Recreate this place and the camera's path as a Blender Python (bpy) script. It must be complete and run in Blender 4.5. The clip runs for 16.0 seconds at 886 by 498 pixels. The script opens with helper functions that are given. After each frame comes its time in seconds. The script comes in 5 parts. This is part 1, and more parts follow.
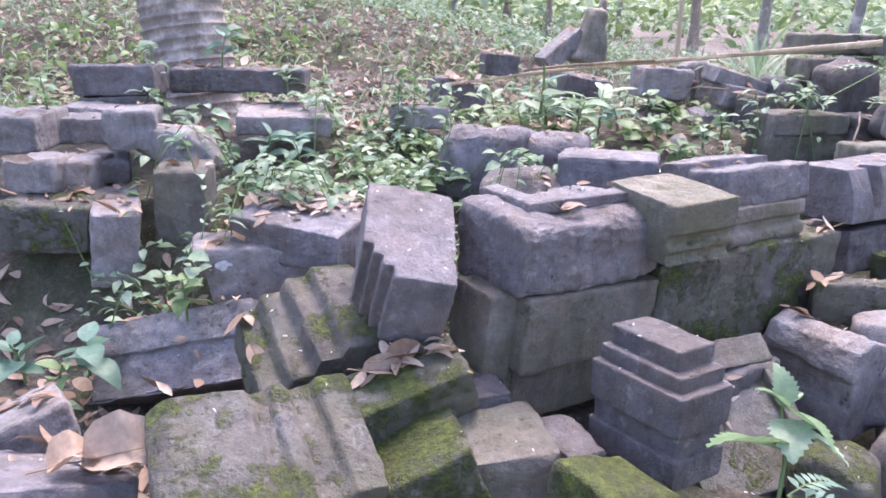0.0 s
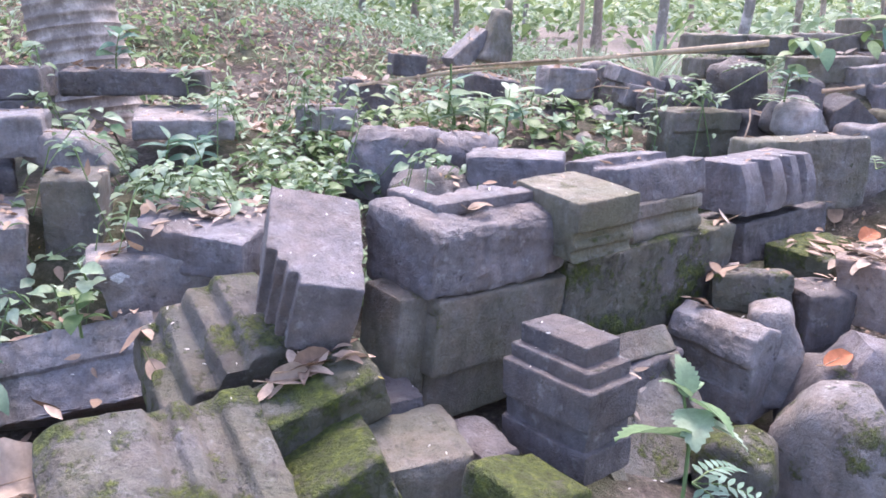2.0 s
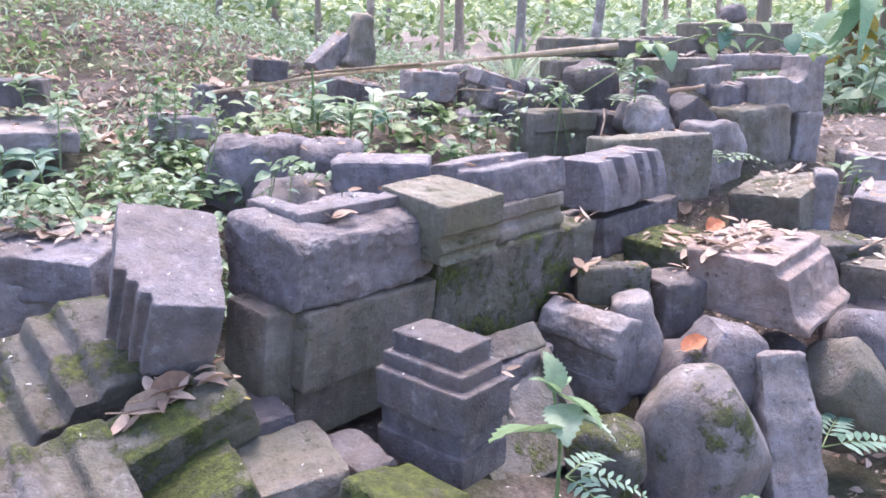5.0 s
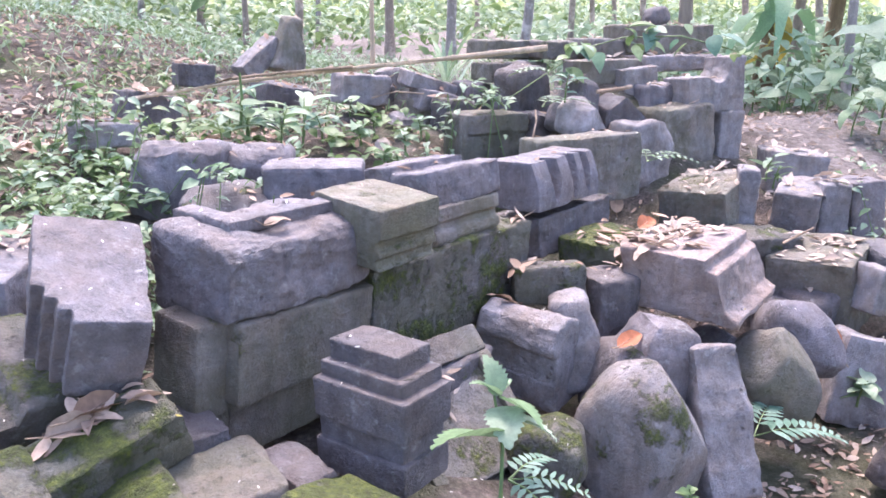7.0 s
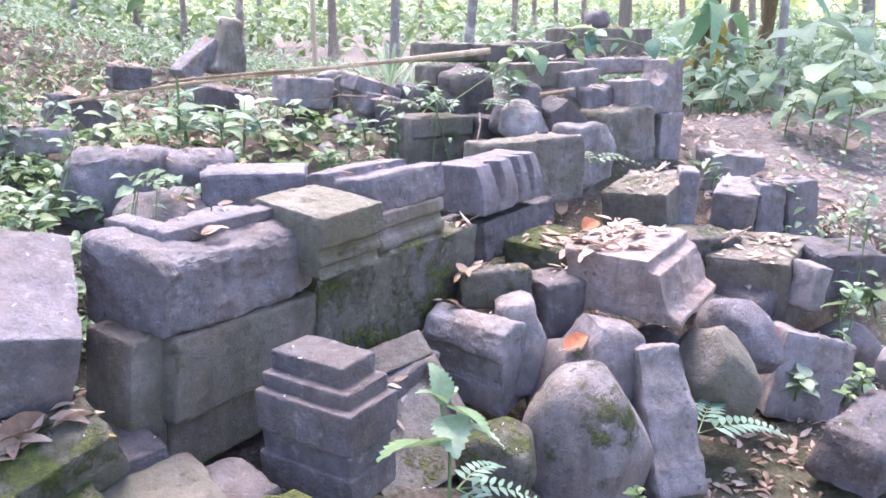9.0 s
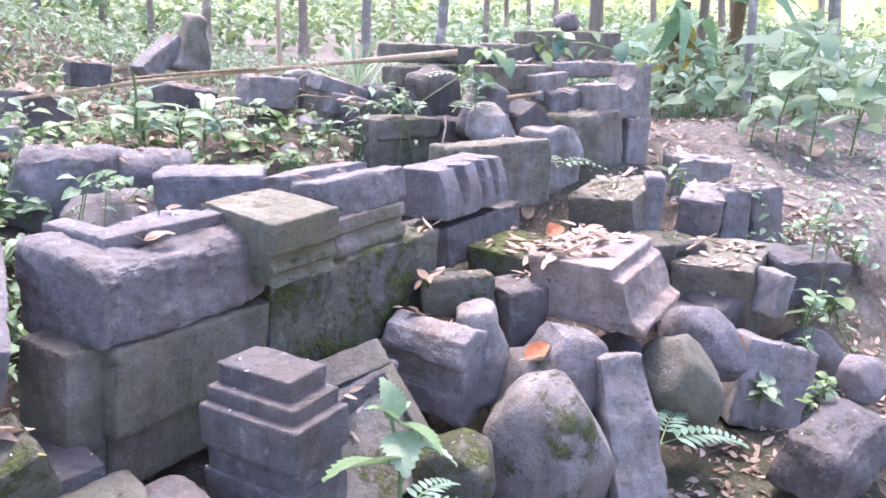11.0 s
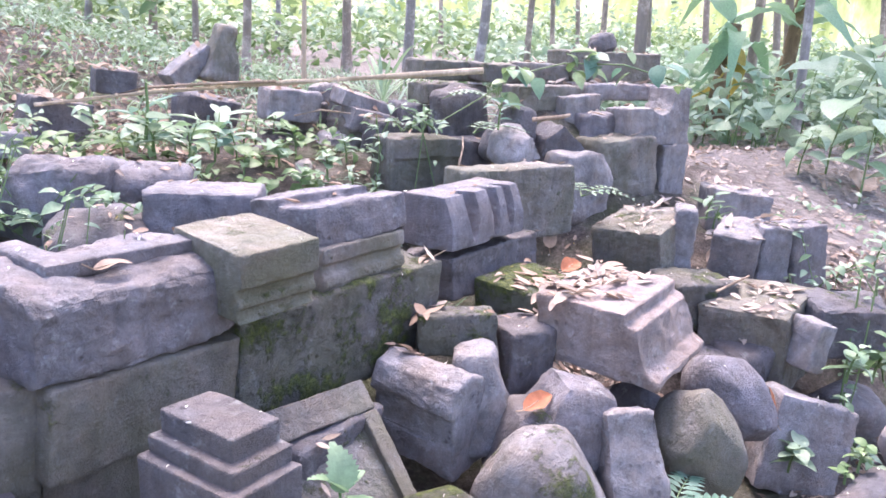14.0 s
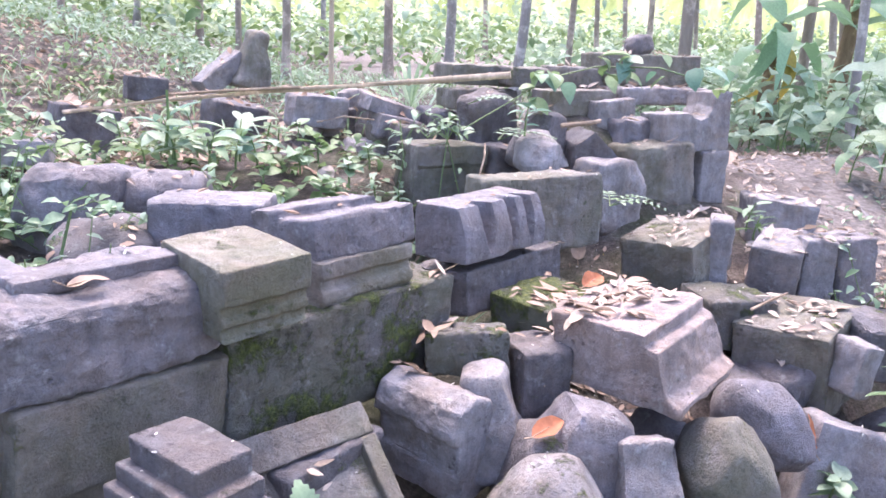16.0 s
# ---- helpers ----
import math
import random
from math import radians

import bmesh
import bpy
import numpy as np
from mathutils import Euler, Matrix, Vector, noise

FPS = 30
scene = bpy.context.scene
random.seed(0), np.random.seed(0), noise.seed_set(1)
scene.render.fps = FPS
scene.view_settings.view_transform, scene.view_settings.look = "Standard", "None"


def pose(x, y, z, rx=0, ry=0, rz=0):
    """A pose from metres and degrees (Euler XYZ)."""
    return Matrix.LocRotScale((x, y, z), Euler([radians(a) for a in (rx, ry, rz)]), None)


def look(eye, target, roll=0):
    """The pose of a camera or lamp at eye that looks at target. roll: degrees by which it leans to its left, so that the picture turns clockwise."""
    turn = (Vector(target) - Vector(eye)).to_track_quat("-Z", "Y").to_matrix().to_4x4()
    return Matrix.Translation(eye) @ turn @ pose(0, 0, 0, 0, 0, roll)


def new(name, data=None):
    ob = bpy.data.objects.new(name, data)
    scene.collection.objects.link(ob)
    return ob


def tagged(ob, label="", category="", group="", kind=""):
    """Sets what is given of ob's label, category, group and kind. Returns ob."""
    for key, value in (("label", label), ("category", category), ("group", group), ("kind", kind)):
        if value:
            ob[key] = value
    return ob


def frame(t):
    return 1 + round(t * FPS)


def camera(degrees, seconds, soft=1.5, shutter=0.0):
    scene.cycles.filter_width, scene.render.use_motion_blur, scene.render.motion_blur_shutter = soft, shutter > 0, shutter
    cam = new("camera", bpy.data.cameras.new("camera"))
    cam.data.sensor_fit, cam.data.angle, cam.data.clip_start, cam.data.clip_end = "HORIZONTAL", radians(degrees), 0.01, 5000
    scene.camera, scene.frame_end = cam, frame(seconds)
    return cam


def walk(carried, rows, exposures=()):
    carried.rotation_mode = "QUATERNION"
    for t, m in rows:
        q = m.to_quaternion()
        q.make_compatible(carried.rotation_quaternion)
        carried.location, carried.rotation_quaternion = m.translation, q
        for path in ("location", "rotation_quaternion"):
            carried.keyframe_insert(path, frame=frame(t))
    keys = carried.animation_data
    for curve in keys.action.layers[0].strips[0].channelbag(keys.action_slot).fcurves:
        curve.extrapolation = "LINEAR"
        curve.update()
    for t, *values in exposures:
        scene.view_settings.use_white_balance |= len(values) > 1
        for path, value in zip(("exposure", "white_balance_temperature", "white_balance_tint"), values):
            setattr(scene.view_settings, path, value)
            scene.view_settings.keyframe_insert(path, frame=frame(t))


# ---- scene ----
cam = camera(61.4, 16.0, soft=1.65)
METRES, EYE, TILT, LEAN, TURN = 0.65, 1.5, -17.5, 0.0, 0.0
ROWS = [
    (0.0, 0.0, 0.0, 0.0, 0.0, 0.0, -0.0),
    (0.5, 0.0092, 0.0082, 0.0028, -1.72, 0.01, 0.4),
    (1.0, 0.0184, 0.0186, 0.0051, -3.32, 0.0, 0.86),
    (1.5, 0.0289, 0.0279, 0.0072, -4.77, -0.02, 1.35),
    (2.0, 0.0393, 0.0365, 0.0094, -6.38, -0.07, 1.81),
    (2.5, 0.0473, 0.046, 0.0106, -7.86, -0.11, 2.4),
    (3.0, 0.0558, 0.0527, 0.0141, -9.61, -0.14, 2.75),
    (3.5, 0.0652, 0.0618, 0.0157, -11.31, -0.17, 3.28),
    (4.0, 0.0747, 0.0683, 0.0175, -12.97, -0.19, 3.91),
    (6.5, 0.096, 0.1058, 0.0208, -19.64, -0.47, 5.71),
    (7.0, 0.1006, 0.1138, 0.0233, -20.77, -0.53, 6.28),
    (7.5, 0.1044, 0.121, 0.0263, -21.71, -0.59, 6.66),
    (8.0, 0.1107, 0.129, 0.0292, -22.73, -0.66, 6.79),
    (8.5, 0.119, 0.1361, 0.0332, -23.57, -0.72, 7.05),
    (9.0, 0.1318, 0.144, 0.038, -24.79, -0.85, 7.21),
    (11.5, 0.2798, 0.2225, 0.066, -26.92, -1.07, 6.76),
    (12.0, 0.3326, 0.2509, 0.0734, -26.7, -1.01, 6.76),
    (12.5, 0.3916, 0.2838, 0.0837, -26.47, -0.94, 6.4),
    (13.0, 0.4516, 0.3152, 0.0997, -25.8, -0.47, 5.52),
    (13.5, 0.5156, 0.3465, 0.1191, -24.65, 0.43, 4.94),
    (14.0, 0.5849, 0.3798, 0.1363, -23.51, 0.32, 4.33),
    (14.5, 0.6549, 0.4096, 0.1512, -22.0, 0.58, 4.09),
    (15.0, 0.7219, 0.4366, 0.1626, -21.26, 0.79, 3.84),
    (15.5, 0.7826, 0.4621, 0.1691, -20.39, 0.88, 3.76),
    (16.0, 0.8374, 0.4837, 0.1725, -19.85, 0.9, 3.85),
]
walk(cam, [(t, pose(0, 0, EYE, TILT, LEAN, TURN) @ pose(METRES * x, METRES * y, METRES * z, 90 + pitch, roll, yaw)) for t, x, y, z, yaw, pitch, roll in ROWS],
     ((0.0, 2.17, 6360, 25), (4.0, 2.21, 6360, 25), (7.0, 2.36, 6360, 25), (9.0, 2.47, 6360, 25), (16.0, 2.45, 6360, 25)))


# ---- world, sun, exposure ----
world = bpy.data.worlds.new("world")
scene.world = world
world.use_nodes = True
_n = world.node_tree.nodes
_sky = _n.new("ShaderNodeTexSky")
_sky.sky_type, _sky.sun_disc = "NISHITA", False
_sky.sun_elevation, _sky.sun_rotation = radians(62), radians(18)
_sky.air_density, _sky.dust_density, _sky.ozone_density = 1.0, 3.0, 1.0
world.node_tree.links.new(_sky.outputs[0], _n["Background"].inputs[0])
_n["Background"].inputs[1].default_value = 0.15
sun = new("sun", bpy.data.lights.new("sun", "SUN"))
sun.data.energy, sun.data.angle, sun.data.color = 1.0, radians(25), (1.0, 0.96, 0.90)
sun.matrix_world = look((2, 6, 12), (0, 0, 0))


# ---- materials ----
class Mat:
    """Small help for node materials."""

    def __init__(self, name, rough=0.9, spec=0.3):
        self.m = bpy.data.materials.new(name)
        self.m.use_nodes = True
        self.t = self.m.node_tree
        self.b = self.t.nodes["Principled BSDF"]
        self.b.inputs["Roughness"].default_value = rough
        self.b.inputs["Specular IOR Level"].default_value = spec
        self.pos = self.t.nodes.new("ShaderNodeNewGeometry").outputs["Position"]

    def node(self, kind, **kw):
        n = self.t.nodes.new(kind)
        for k, v in kw.items():
            n.inputs[k.replace("_", " ")].default_value = v
        return n

    def link(self, a, b):
        self.t.links.new(a, b)

    def noise(self, scale, detail=4.0, rough=0.6, src=None):
        n = self.node("ShaderNodeTexNoise", Scale=scale, Detail=detail, Roughness=rough)
        self.link(src or self.pos, n.inputs["Vector"])
        return n.outputs["Fac"]

    def ramp(self, fac, stops):
        r = self.t.nodes.new("ShaderNodeValToRGB")
        e = r.color_ramp.elements
        while len(e) < len(stops):
            e.new(0.5)
        for el, (p, c) in zip(e, stops):
            el.position, el.color = p, (*c, 1) if len(c) == 3 else c
        self.link(fac, r.inputs[0])
        return r.outputs[0]

    def mix(self, fac, a, b, mode="MIX"):
        n = self.t.nodes.new("ShaderNodeMix")
        n.data_type, n.blend_type = "RGBA", mode
        for s, v in ((n.inputs[0], fac), (n.inputs[6], a), (n.inputs[7], b)):
            if isinstance(v, (int, float)):
                s.default_value = v
            elif isinstance(v, tuple):
                s.default_value = (*v, 1)
            else:
                self.link(v, s)
        return n.outputs[2]

    def math(self, op, a, b):
        n = self.t.nodes.new("ShaderNodeMath")
        n.operation = op
        for s, v in ((n.inputs[0], a), (n.inputs[1], b)):
            if isinstance(v, (int, float)):
                s.default_value = v
            else:
                self.link(v, s)
        return n.outputs[0]

    def bump(self, height, dist=0.004, strength=0.8):
        n = self.node("ShaderNodeBump", Strength=strength, Distance=dist)
        self.link(height, n.inputs["Height"])
        self.link(n.outputs[0], self.b.inputs["Normal"])

    def colour(self, c):
        self.link(c, self.b.inputs["Base Color"]) if not isinstance(c, tuple) else setattr(self.b.inputs["Base Color"], "default_value", (*c, 1))
        return self

    def random(self):
        return self.t.nodes.new("ShaderNodeObjectInfo").outputs["Random"]

    def up(self):
        s = self.t.nodes.new("ShaderNodeSeparateXYZ")
        self.link(self.t.nodes.new("ShaderNodeNewGeometry").outputs["Normal"], s.inputs[0])
        return s.outputs[2]


B3 = (0, 0, 0)
W3 = (1, 1, 1)


def stone_material(name, tone, moss=0.0, lichen=0.25, green=(0.082, 0.106, 0.018), film=0.0):
    """Andesite: grey stone with earthy stains, rain streaks, sparse pits, pale lichen, a dull algae film and moss cushions."""
    m = Mat(name, 0.72, 0.42)
    shift = m.t.nodes.new("ShaderNodeVectorMath")
    shift.operation = "ADD"
    far = m.math("MULTIPLY", m.random(), 37.0)
    m.link(m.pos, shift.inputs[0])
    m.link(far, shift.inputs[1])
    src = shift.outputs[0]
    big = m.noise(3.4, 8, 0.66, src)
    mid = m.noise(17, 7, 0.72, src)
    grain = m.noise(150, 4, 0.7, src)
    c = m.ramp(big, [(0.30, tuple(v * 0.58 for v in tone)), (0.50, tone), (0.68, tuple(v * 1.28 for v in tone))])
    # earthy stains
    rust = m.ramp(m.noise(4.6, 6, 0.72, src), [(0.42, B3), (0.60, W3)])
    c = m.mix(m.math("MULTIPLY", rust, 0.78), c, (tone[0] * 0.98, tone[1] * 0.86, tone[2] * 0.74))
    # rain streaks
    mp = m.node("ShaderNodeMapping", Scale=(11.0, 11.0, 1.7))
    m.link(src, mp.inputs[0])
    c = m.mix(0.55, c, m.ramp(m.noise(1.6, 5, 0.65, mp.outputs[0]), [(0.34, (0.60, 0.59, 0.59)), (0.52, W3), (0.70, (1.22, 1.22, 1.24))]), "MULTIPLY")
    c = m.mix(0.60, c, m.ramp(mid, [(0.33, (0.56, 0.55, 0.55)), (0.5, W3), (0.67, (1.30, 1.30, 1.32))]), "MULTIPLY")
    c = m.mix(0.30, c, m.ramp(grain, [(0.34, (0.55, 0.55, 0.56)), (0.52, W3), (0.70, (1.35, 1.35, 1.37))]), "MULTIPLY")
    c = m.mix(0.30, c, m.mix(1.0, c, m.ramp(m.random(), [(0.0, (0.72, 0.72, 0.78)), (0.5, (1.10, 1.05, 1.0)), (1.0, (1.30, 1.26, 1.30))]), "MULTIPLY"))
    # chipped pits, few and uneven
    v = m.node("ShaderNodeTexVoronoi", Scale=31.0)
    m.link(src, v.inputs["Vector"])
    where = m.ramp(m.noise(5.2, 5, 0.65, src), [(0.50, B3), (0.64, W3)])
    pore = m.ramp(m.math("ADD", v.outputs["Distance"], m.math("MULTIPLY", grain, 0.25)), [(0.24, (0.30,) * 3), (0.42, W3)])
    c = m.mix(m.math("MULTIPLY", where, 0.55), c, pore, "MULTIPLY")
    # lichen: pale blotches
    if lichen:
        l = m.ramp(m.math("MULTIPLY", m.noise(9, 7, 0.78, src), m.noise(38, 4, 0.65, src)), [(0.325 - 0.07 * lichen, B3), (0.40, W3)])
        c = m.mix(m.math("MULTIPLY", l, lichen * 1.2), c, (0.46, 0.47, 0.46))
    if film:
        f = m.ramp(m.noise(3.2, 6, 0.68, src), [(0.40, B3), (0.60, W3)])
        c = m.mix(m.math("MULTIPLY", f, film), c, (0.110, 0.115, 0.050))
    height = m.math("ADD", m.math("ADD", m.math("MULTIPLY", grain, 0.45), m.math("MULTIPLY", mid, 1.7)), m.math("MULTIPLY", m.mix(where, W3, pore), 0.8))
    if moss:
        k = m.math("ADD", m.noise(5.0, 8, 0.74, src), m.math("MULTIPLY", m.up(), 0.05))
        lo = 0.66 - 0.26 * moss
        mask = m.ramp(k, [(lo, B3), (lo + 0.07, W3)])
        mg = m.ramp(m.noise(42, 5, 0.72, src), [(0.3, tuple(v * 0.35 for v in green)), (0.5, green), (0.72, (green[0] * 2.3, green[1] * 2.0, green[2] * 1.6))])
        c = m.mix(m.math("MULTIPLY", mask, 0.88), c, mg)
        height = m.math("ADD", height, m.math("MULTIPLY", m.math("MULTIPLY", mask, m.noise(95, 4, 0.7, src)), 2.2))
    m.colour(c)
    m.bump(height, 0.012, 0.9)
    return m.m


GREY = stone_material("andesite_grey", (0.268, 0.250, 0.254), 0.0, 0.30)
DARK = stone_material("andesite_dark", (0.134, 0.124, 0.130), 0.10, 0.22)
BROWN = stone_material("andesite_brown", (0.310, 0.252, 0.232), 0.0, 0.20)
OLIVE = stone_material("andesite_olive", (0.200, 0.182, 0.164), 0.12, 0.20, film=0.42)
FLANK = stone_material("andesite_part_mossy", (0.225, 0.210, 0.212), 0.36, 0.25, film=0.12)
ALGAE = stone_material("andesite_algae", (0.190, 0.176, 0.146), 0.10, 0.18, film=0.55)
MOSSY = stone_material("andesite_mossy", (0.128, 0.121, 0.115), 0.46, 0.22, film=0.38)
MOSS = stone_material("andesite_under_moss", (0.135, 0.130, 0.124), 0.76, 0.2, film=0.5)
SLATE = stone_material("andesite_bluish", (0.196, 0.183, 0.197), 0.0, 0.28)
LICHEN = stone_material("lichen_white", (0.66, 0.68, 0.70), 0.0, 0.0)


def leaf_material(name, a, b, rough=0.5, through_light=0.35):
    m = Mat(name, rough, 0.4)
    r = m.t.nodes.new("ShaderNodeNewGeometry").outputs["Random Per Island"]
    r2 = m.math("FRACT", m.math("ADD", r, m.random()), 0.0)
    c = m.mix(r2, a, b)
    c = m.mix(0.35, c, m.ramp(m.noise(60, 3, 0.6), [(0.3, (0.5,) * 3), (0.7, (1.4,) * 3)]), "MULTIPLY")
    m.colour(c)
    tr = m.t.nodes.new("ShaderNodeBsdfTranslucent")
    m.link(c, tr.inputs[0])
    mx = m.t.nodes.new("ShaderNodeMixShader")
    mx.inputs[0].default_value = through_light
    m.link(m.b.outputs[0], mx.inputs[1])
    m.link(tr.outputs[0], mx.inputs[2])
    m.link(mx.outputs[0], m.t.nodes["Material Output"].inputs[0])
    m.bump(m.noise(90, 3, 0.6), 0.002, 0.5)
    return m.m


LEAF = leaf_material("leaf_green", (0.10, 0.17, 0.06), (0.24, 0.33, 0.15))
LEAF_PALE = leaf_material("leaf_pale_green", (0.18, 0.28, 0.14), (0.36, 0.45, 0.33))
LEAF_DEEP = leaf_material("leaf_bluish_green", (0.10, 0.20, 0.13), (0.22, 0.34, 0.26))
LEAF_BANANA = leaf_material("leaf_banana", (0.18, 0.32, 0.16), (0.28, 0.42, 0.27), 0.4)
LEAF_YELLOW = leaf_material("leaf_yellow", (0.40, 0.30, 0.05), (0.48, 0.38, 0.10))
DRY = leaf_material("leaf_dry", (0.22, 0.135, 0.09), (0.50, 0.37, 0.28), 0.75, 0.15)
DRY_PALE = leaf_material("leaf_dry_pale", (0.32, 0.235, 0.175), (0.56, 0.46, 0.385), 0.75, 0.15)
PETAL = leaf_material("petal_white", (0.62, 0.58, 0.50), (0.78, 0.74, 0.66), 0.6, 0.2)
DRY_RED = leaf_material("leaf_dry_red", (0.36, 0.11, 0.05), (0.44, 0.17, 0.08), 0.7, 0.15)


def ground_material():
    m = Mat("forest_soil", 0.95, 0.2)
    c = m.ramp(m.noise(3.0, 6, 0.7), [(0.3, (0.060, 0.048, 0.040)), (0.5, (0.150, 0.122, 0.105)), (0.7, (0.30, 0.255, 0.23))])
    c = m.mix(0.6, c, m.ramp(m.noise(48, 5, 0.75), [(0.3, (0.4,) * 3), (0.52, (0.95,) * 3), (0.68, (1.7, 1.6, 1.55))]), "MULTIPLY")
    g = m.ramp(m.noise(0.9, 5, 0.7), [(0.48, B3), (0.6, W3)])
    c = m.mix(m.math("MULTIPLY", g, 0.45), c, (0.10, 0.13, 0.05))
    # the bare trodden path past the wall's end is paler and dusty
    sep = m.t.nodes.new("ShaderNodeSeparateXYZ")
    m.link(m.pos, sep.inputs[0])
    edge = m.math("ADD", m.math("MULTIPLY", sep.outputs[0], 0.25), m.math("MULTIPLY", m.noise(1.3, 6, 0.7), 0.9))
    dust = m.ramp(m.noise(22, 6, 0.75), [(0.3, (0.17, 0.138, 0.122)), (0.5, (0.31, 0.264, 0.240)), (0.7, (0.45, 0.395, 0.37))])
    c = m.mix(m.ramp(m.math("SUBTRACT", edge, 1.07), [(0.30, B3), (0.45, W3)]), c, dust)
    m.colour(c)
    m.bump(m.math("ADD", m.noise(30, 6, 0.75), m.noise(120, 3, 0.7)), 0.02, 1.0)
    return m.m


SOIL = ground_material()


def bark_material(name, a, b, sx=9.0, rings=0.0):
    m = Mat(name, 0.9, 0.25)
    mp = m.node("ShaderNodeMapping", Scale=(sx, sx, 1.6))
    m.link(m.pos, mp.inputs[0])
    n = m.noise(3.0, 6, 0.7, mp.outputs[0])
    c = m.mix(n, a, b)
    c = m.mix(m.ramp(m.noise(5, 5, 0.7), [(0.5, B3), (0.66, W3)]), c, tuple(min(1, v * 1.5) for v in b))
    m.colour(c)
    m.bump(n, 0.02, 0.8)
    return m.m


BARK = bark_material("bark_brown", (0.17, 0.135, 0.11), (0.42, 0.34, 0.29))
BARK_GREY = bark_material("bark_grey", (0.16, 0.14, 0.13), (0.42, 0.38, 0.36))
PALM_BARK = bark_material("bark_palm", (0.13, 0.105, 0.09), (0.36, 0.31, 0.28), 5.0)
BAMBOO = bark_material("bamboo_dry", (0.34, 0.25, 0.16), (0.60, 0.48, 0.36), 14.0)
STEM = leaf_material("stem_green", (0.10, 0.16, 0.05), (0.16, 0.22, 0.09), 0.6, 0.0)
TWIG = bark_material("twig_dry", (0.22, 0.15, 0.10), (0.40, 0.30, 0.22), 20.0)
BANANA_STEM = bark_material("banana_stem", (0.07, 0.045, 0.03), (0.27, 0.19, 0.11), 7.0)


# ---- building helpers ----
def finish(name, bm, mat, parent=None, smooth=40, m=None):
    me = bpy.data.meshes.new(name)
    bm.to_mesh(me)
    bm.free()
    me.materials.append(mat)
    for p in me.polygons:
        p.use_smooth = True
    if smooth:
        me.set_sharp_from_angle(angle=radians(smooth))
    ob = new(name, me)
    if parent:
        ob.parent = parent
    if m is not None:
        ob.matrix_basis = m
    return ob


def part(name, bm, mat, parent, label="", smooth=40):
    ob = finish(name, bm, mat, parent, smooth)
    return tagged(ob, label) if label else ob


def densify(bm, step):
    bmesh.ops.triangulate(bm, faces=bm.faces[:])
    for _ in range(7):
        long = [e for e in bm.edges if e.calc_length() > step]
        if not long:
            break
        bmesh.ops.subdivide_edges(bm, edges=long, cuts=1)
        bmesh.ops.triangulate(bm, faces=[f for f in bm.faces if len(f.verts) > 3])


def weather(bm, seed, rough, lump):
    """Uneven faces: small pits and broad hollows, edges knocked back a little."""
    o = Vector((seed * 7.31, seed * 3.17, seed * 1.93))
    bm.normal_update()
    moves = []
    for v in bm.verts:
        p = v.co + o
        d = lump * noise.noise(p * 6.0) + rough * noise.noise(p * 19.0) + 0.7 * rough * noise.noise(p * 47.0)
        spread = 0.0
        if v.link_faces:
            spread = 1 - min(f.normal.dot(v.normal) for f in v.link_faces)
        d -= min(spread, 0.6) * (0.003 + 0.034 * max(0, noise.noise(p * 8.0 + Vector((5, 1, 2))) - 0.08))
        moves.append(v.normal * d)
    for v, mv in zip(bm.verts, moves):
        v.co += mv


def prism(bm, size, outline, axis):
    """A solid of that size: the outline (fractions 0..1, across and up) run along the axis."""
    sx, sy, sz = size
    ends = []
    for e in (-0.5, 0.5):
        row = []
        for a, b in outline:
            if axis == "x":
                co = (e * sx, (a - 0.5) * sy, (b - 0.5) * sz)
            elif axis == "y":
                co = ((a - 0.5) * sx, e * sy, (b - 0.5) * sz)
            else:
                co = ((a - 0.5) * sx, (b - 0.5) * sy, e * sz)
            row.append(bm.verts.new(co))
        ends.append(row)
    n = len(outline)
    bm.faces.new(ends[0])
    bm.faces.new(ends[1][::-1])
    for i in range(n):
        j = (i + 1) % n
        bm.faces.new((ends[0][j], ends[0][i], ends[1][i], ends[1][j]))
    bmesh.ops.recalc_face_normals(bm, faces=bm.faces[:])


BOX = ((0, 0), (1, 0), (1, 1), (0, 1))
_seed = [0]


def stone(name, label, mat, place, turn, size, outline=BOX, axis="x", bevel=0.012, rough=0.007, lump=0.013, group="", step=0.028, taper=(1, 1)):
    """A hewn stone: outline run along its axis, edges rounded, faces weathered."""
    _seed[0] += 1
    bm = bmesh.new()
    prism(bm, size, outline, axis)
    for v in bm.verts:
        if v.co.z > 0:
            v.co.x *= taper[0]
            v.co.y *= taper[1]
    bmesh.ops.bevel(bm, geom=bm.edges[:], offset=bevel, segments=2, profile=0.6, affect="EDGES", clamp_overlap=True)
    densify(bm, step)
    weather(bm, _seed[0], rough, lump)
    ob = finish(name, bm, mat, smooth=55, m=pose(*place, *turn))
    return tagged(ob, label, "stone", group)


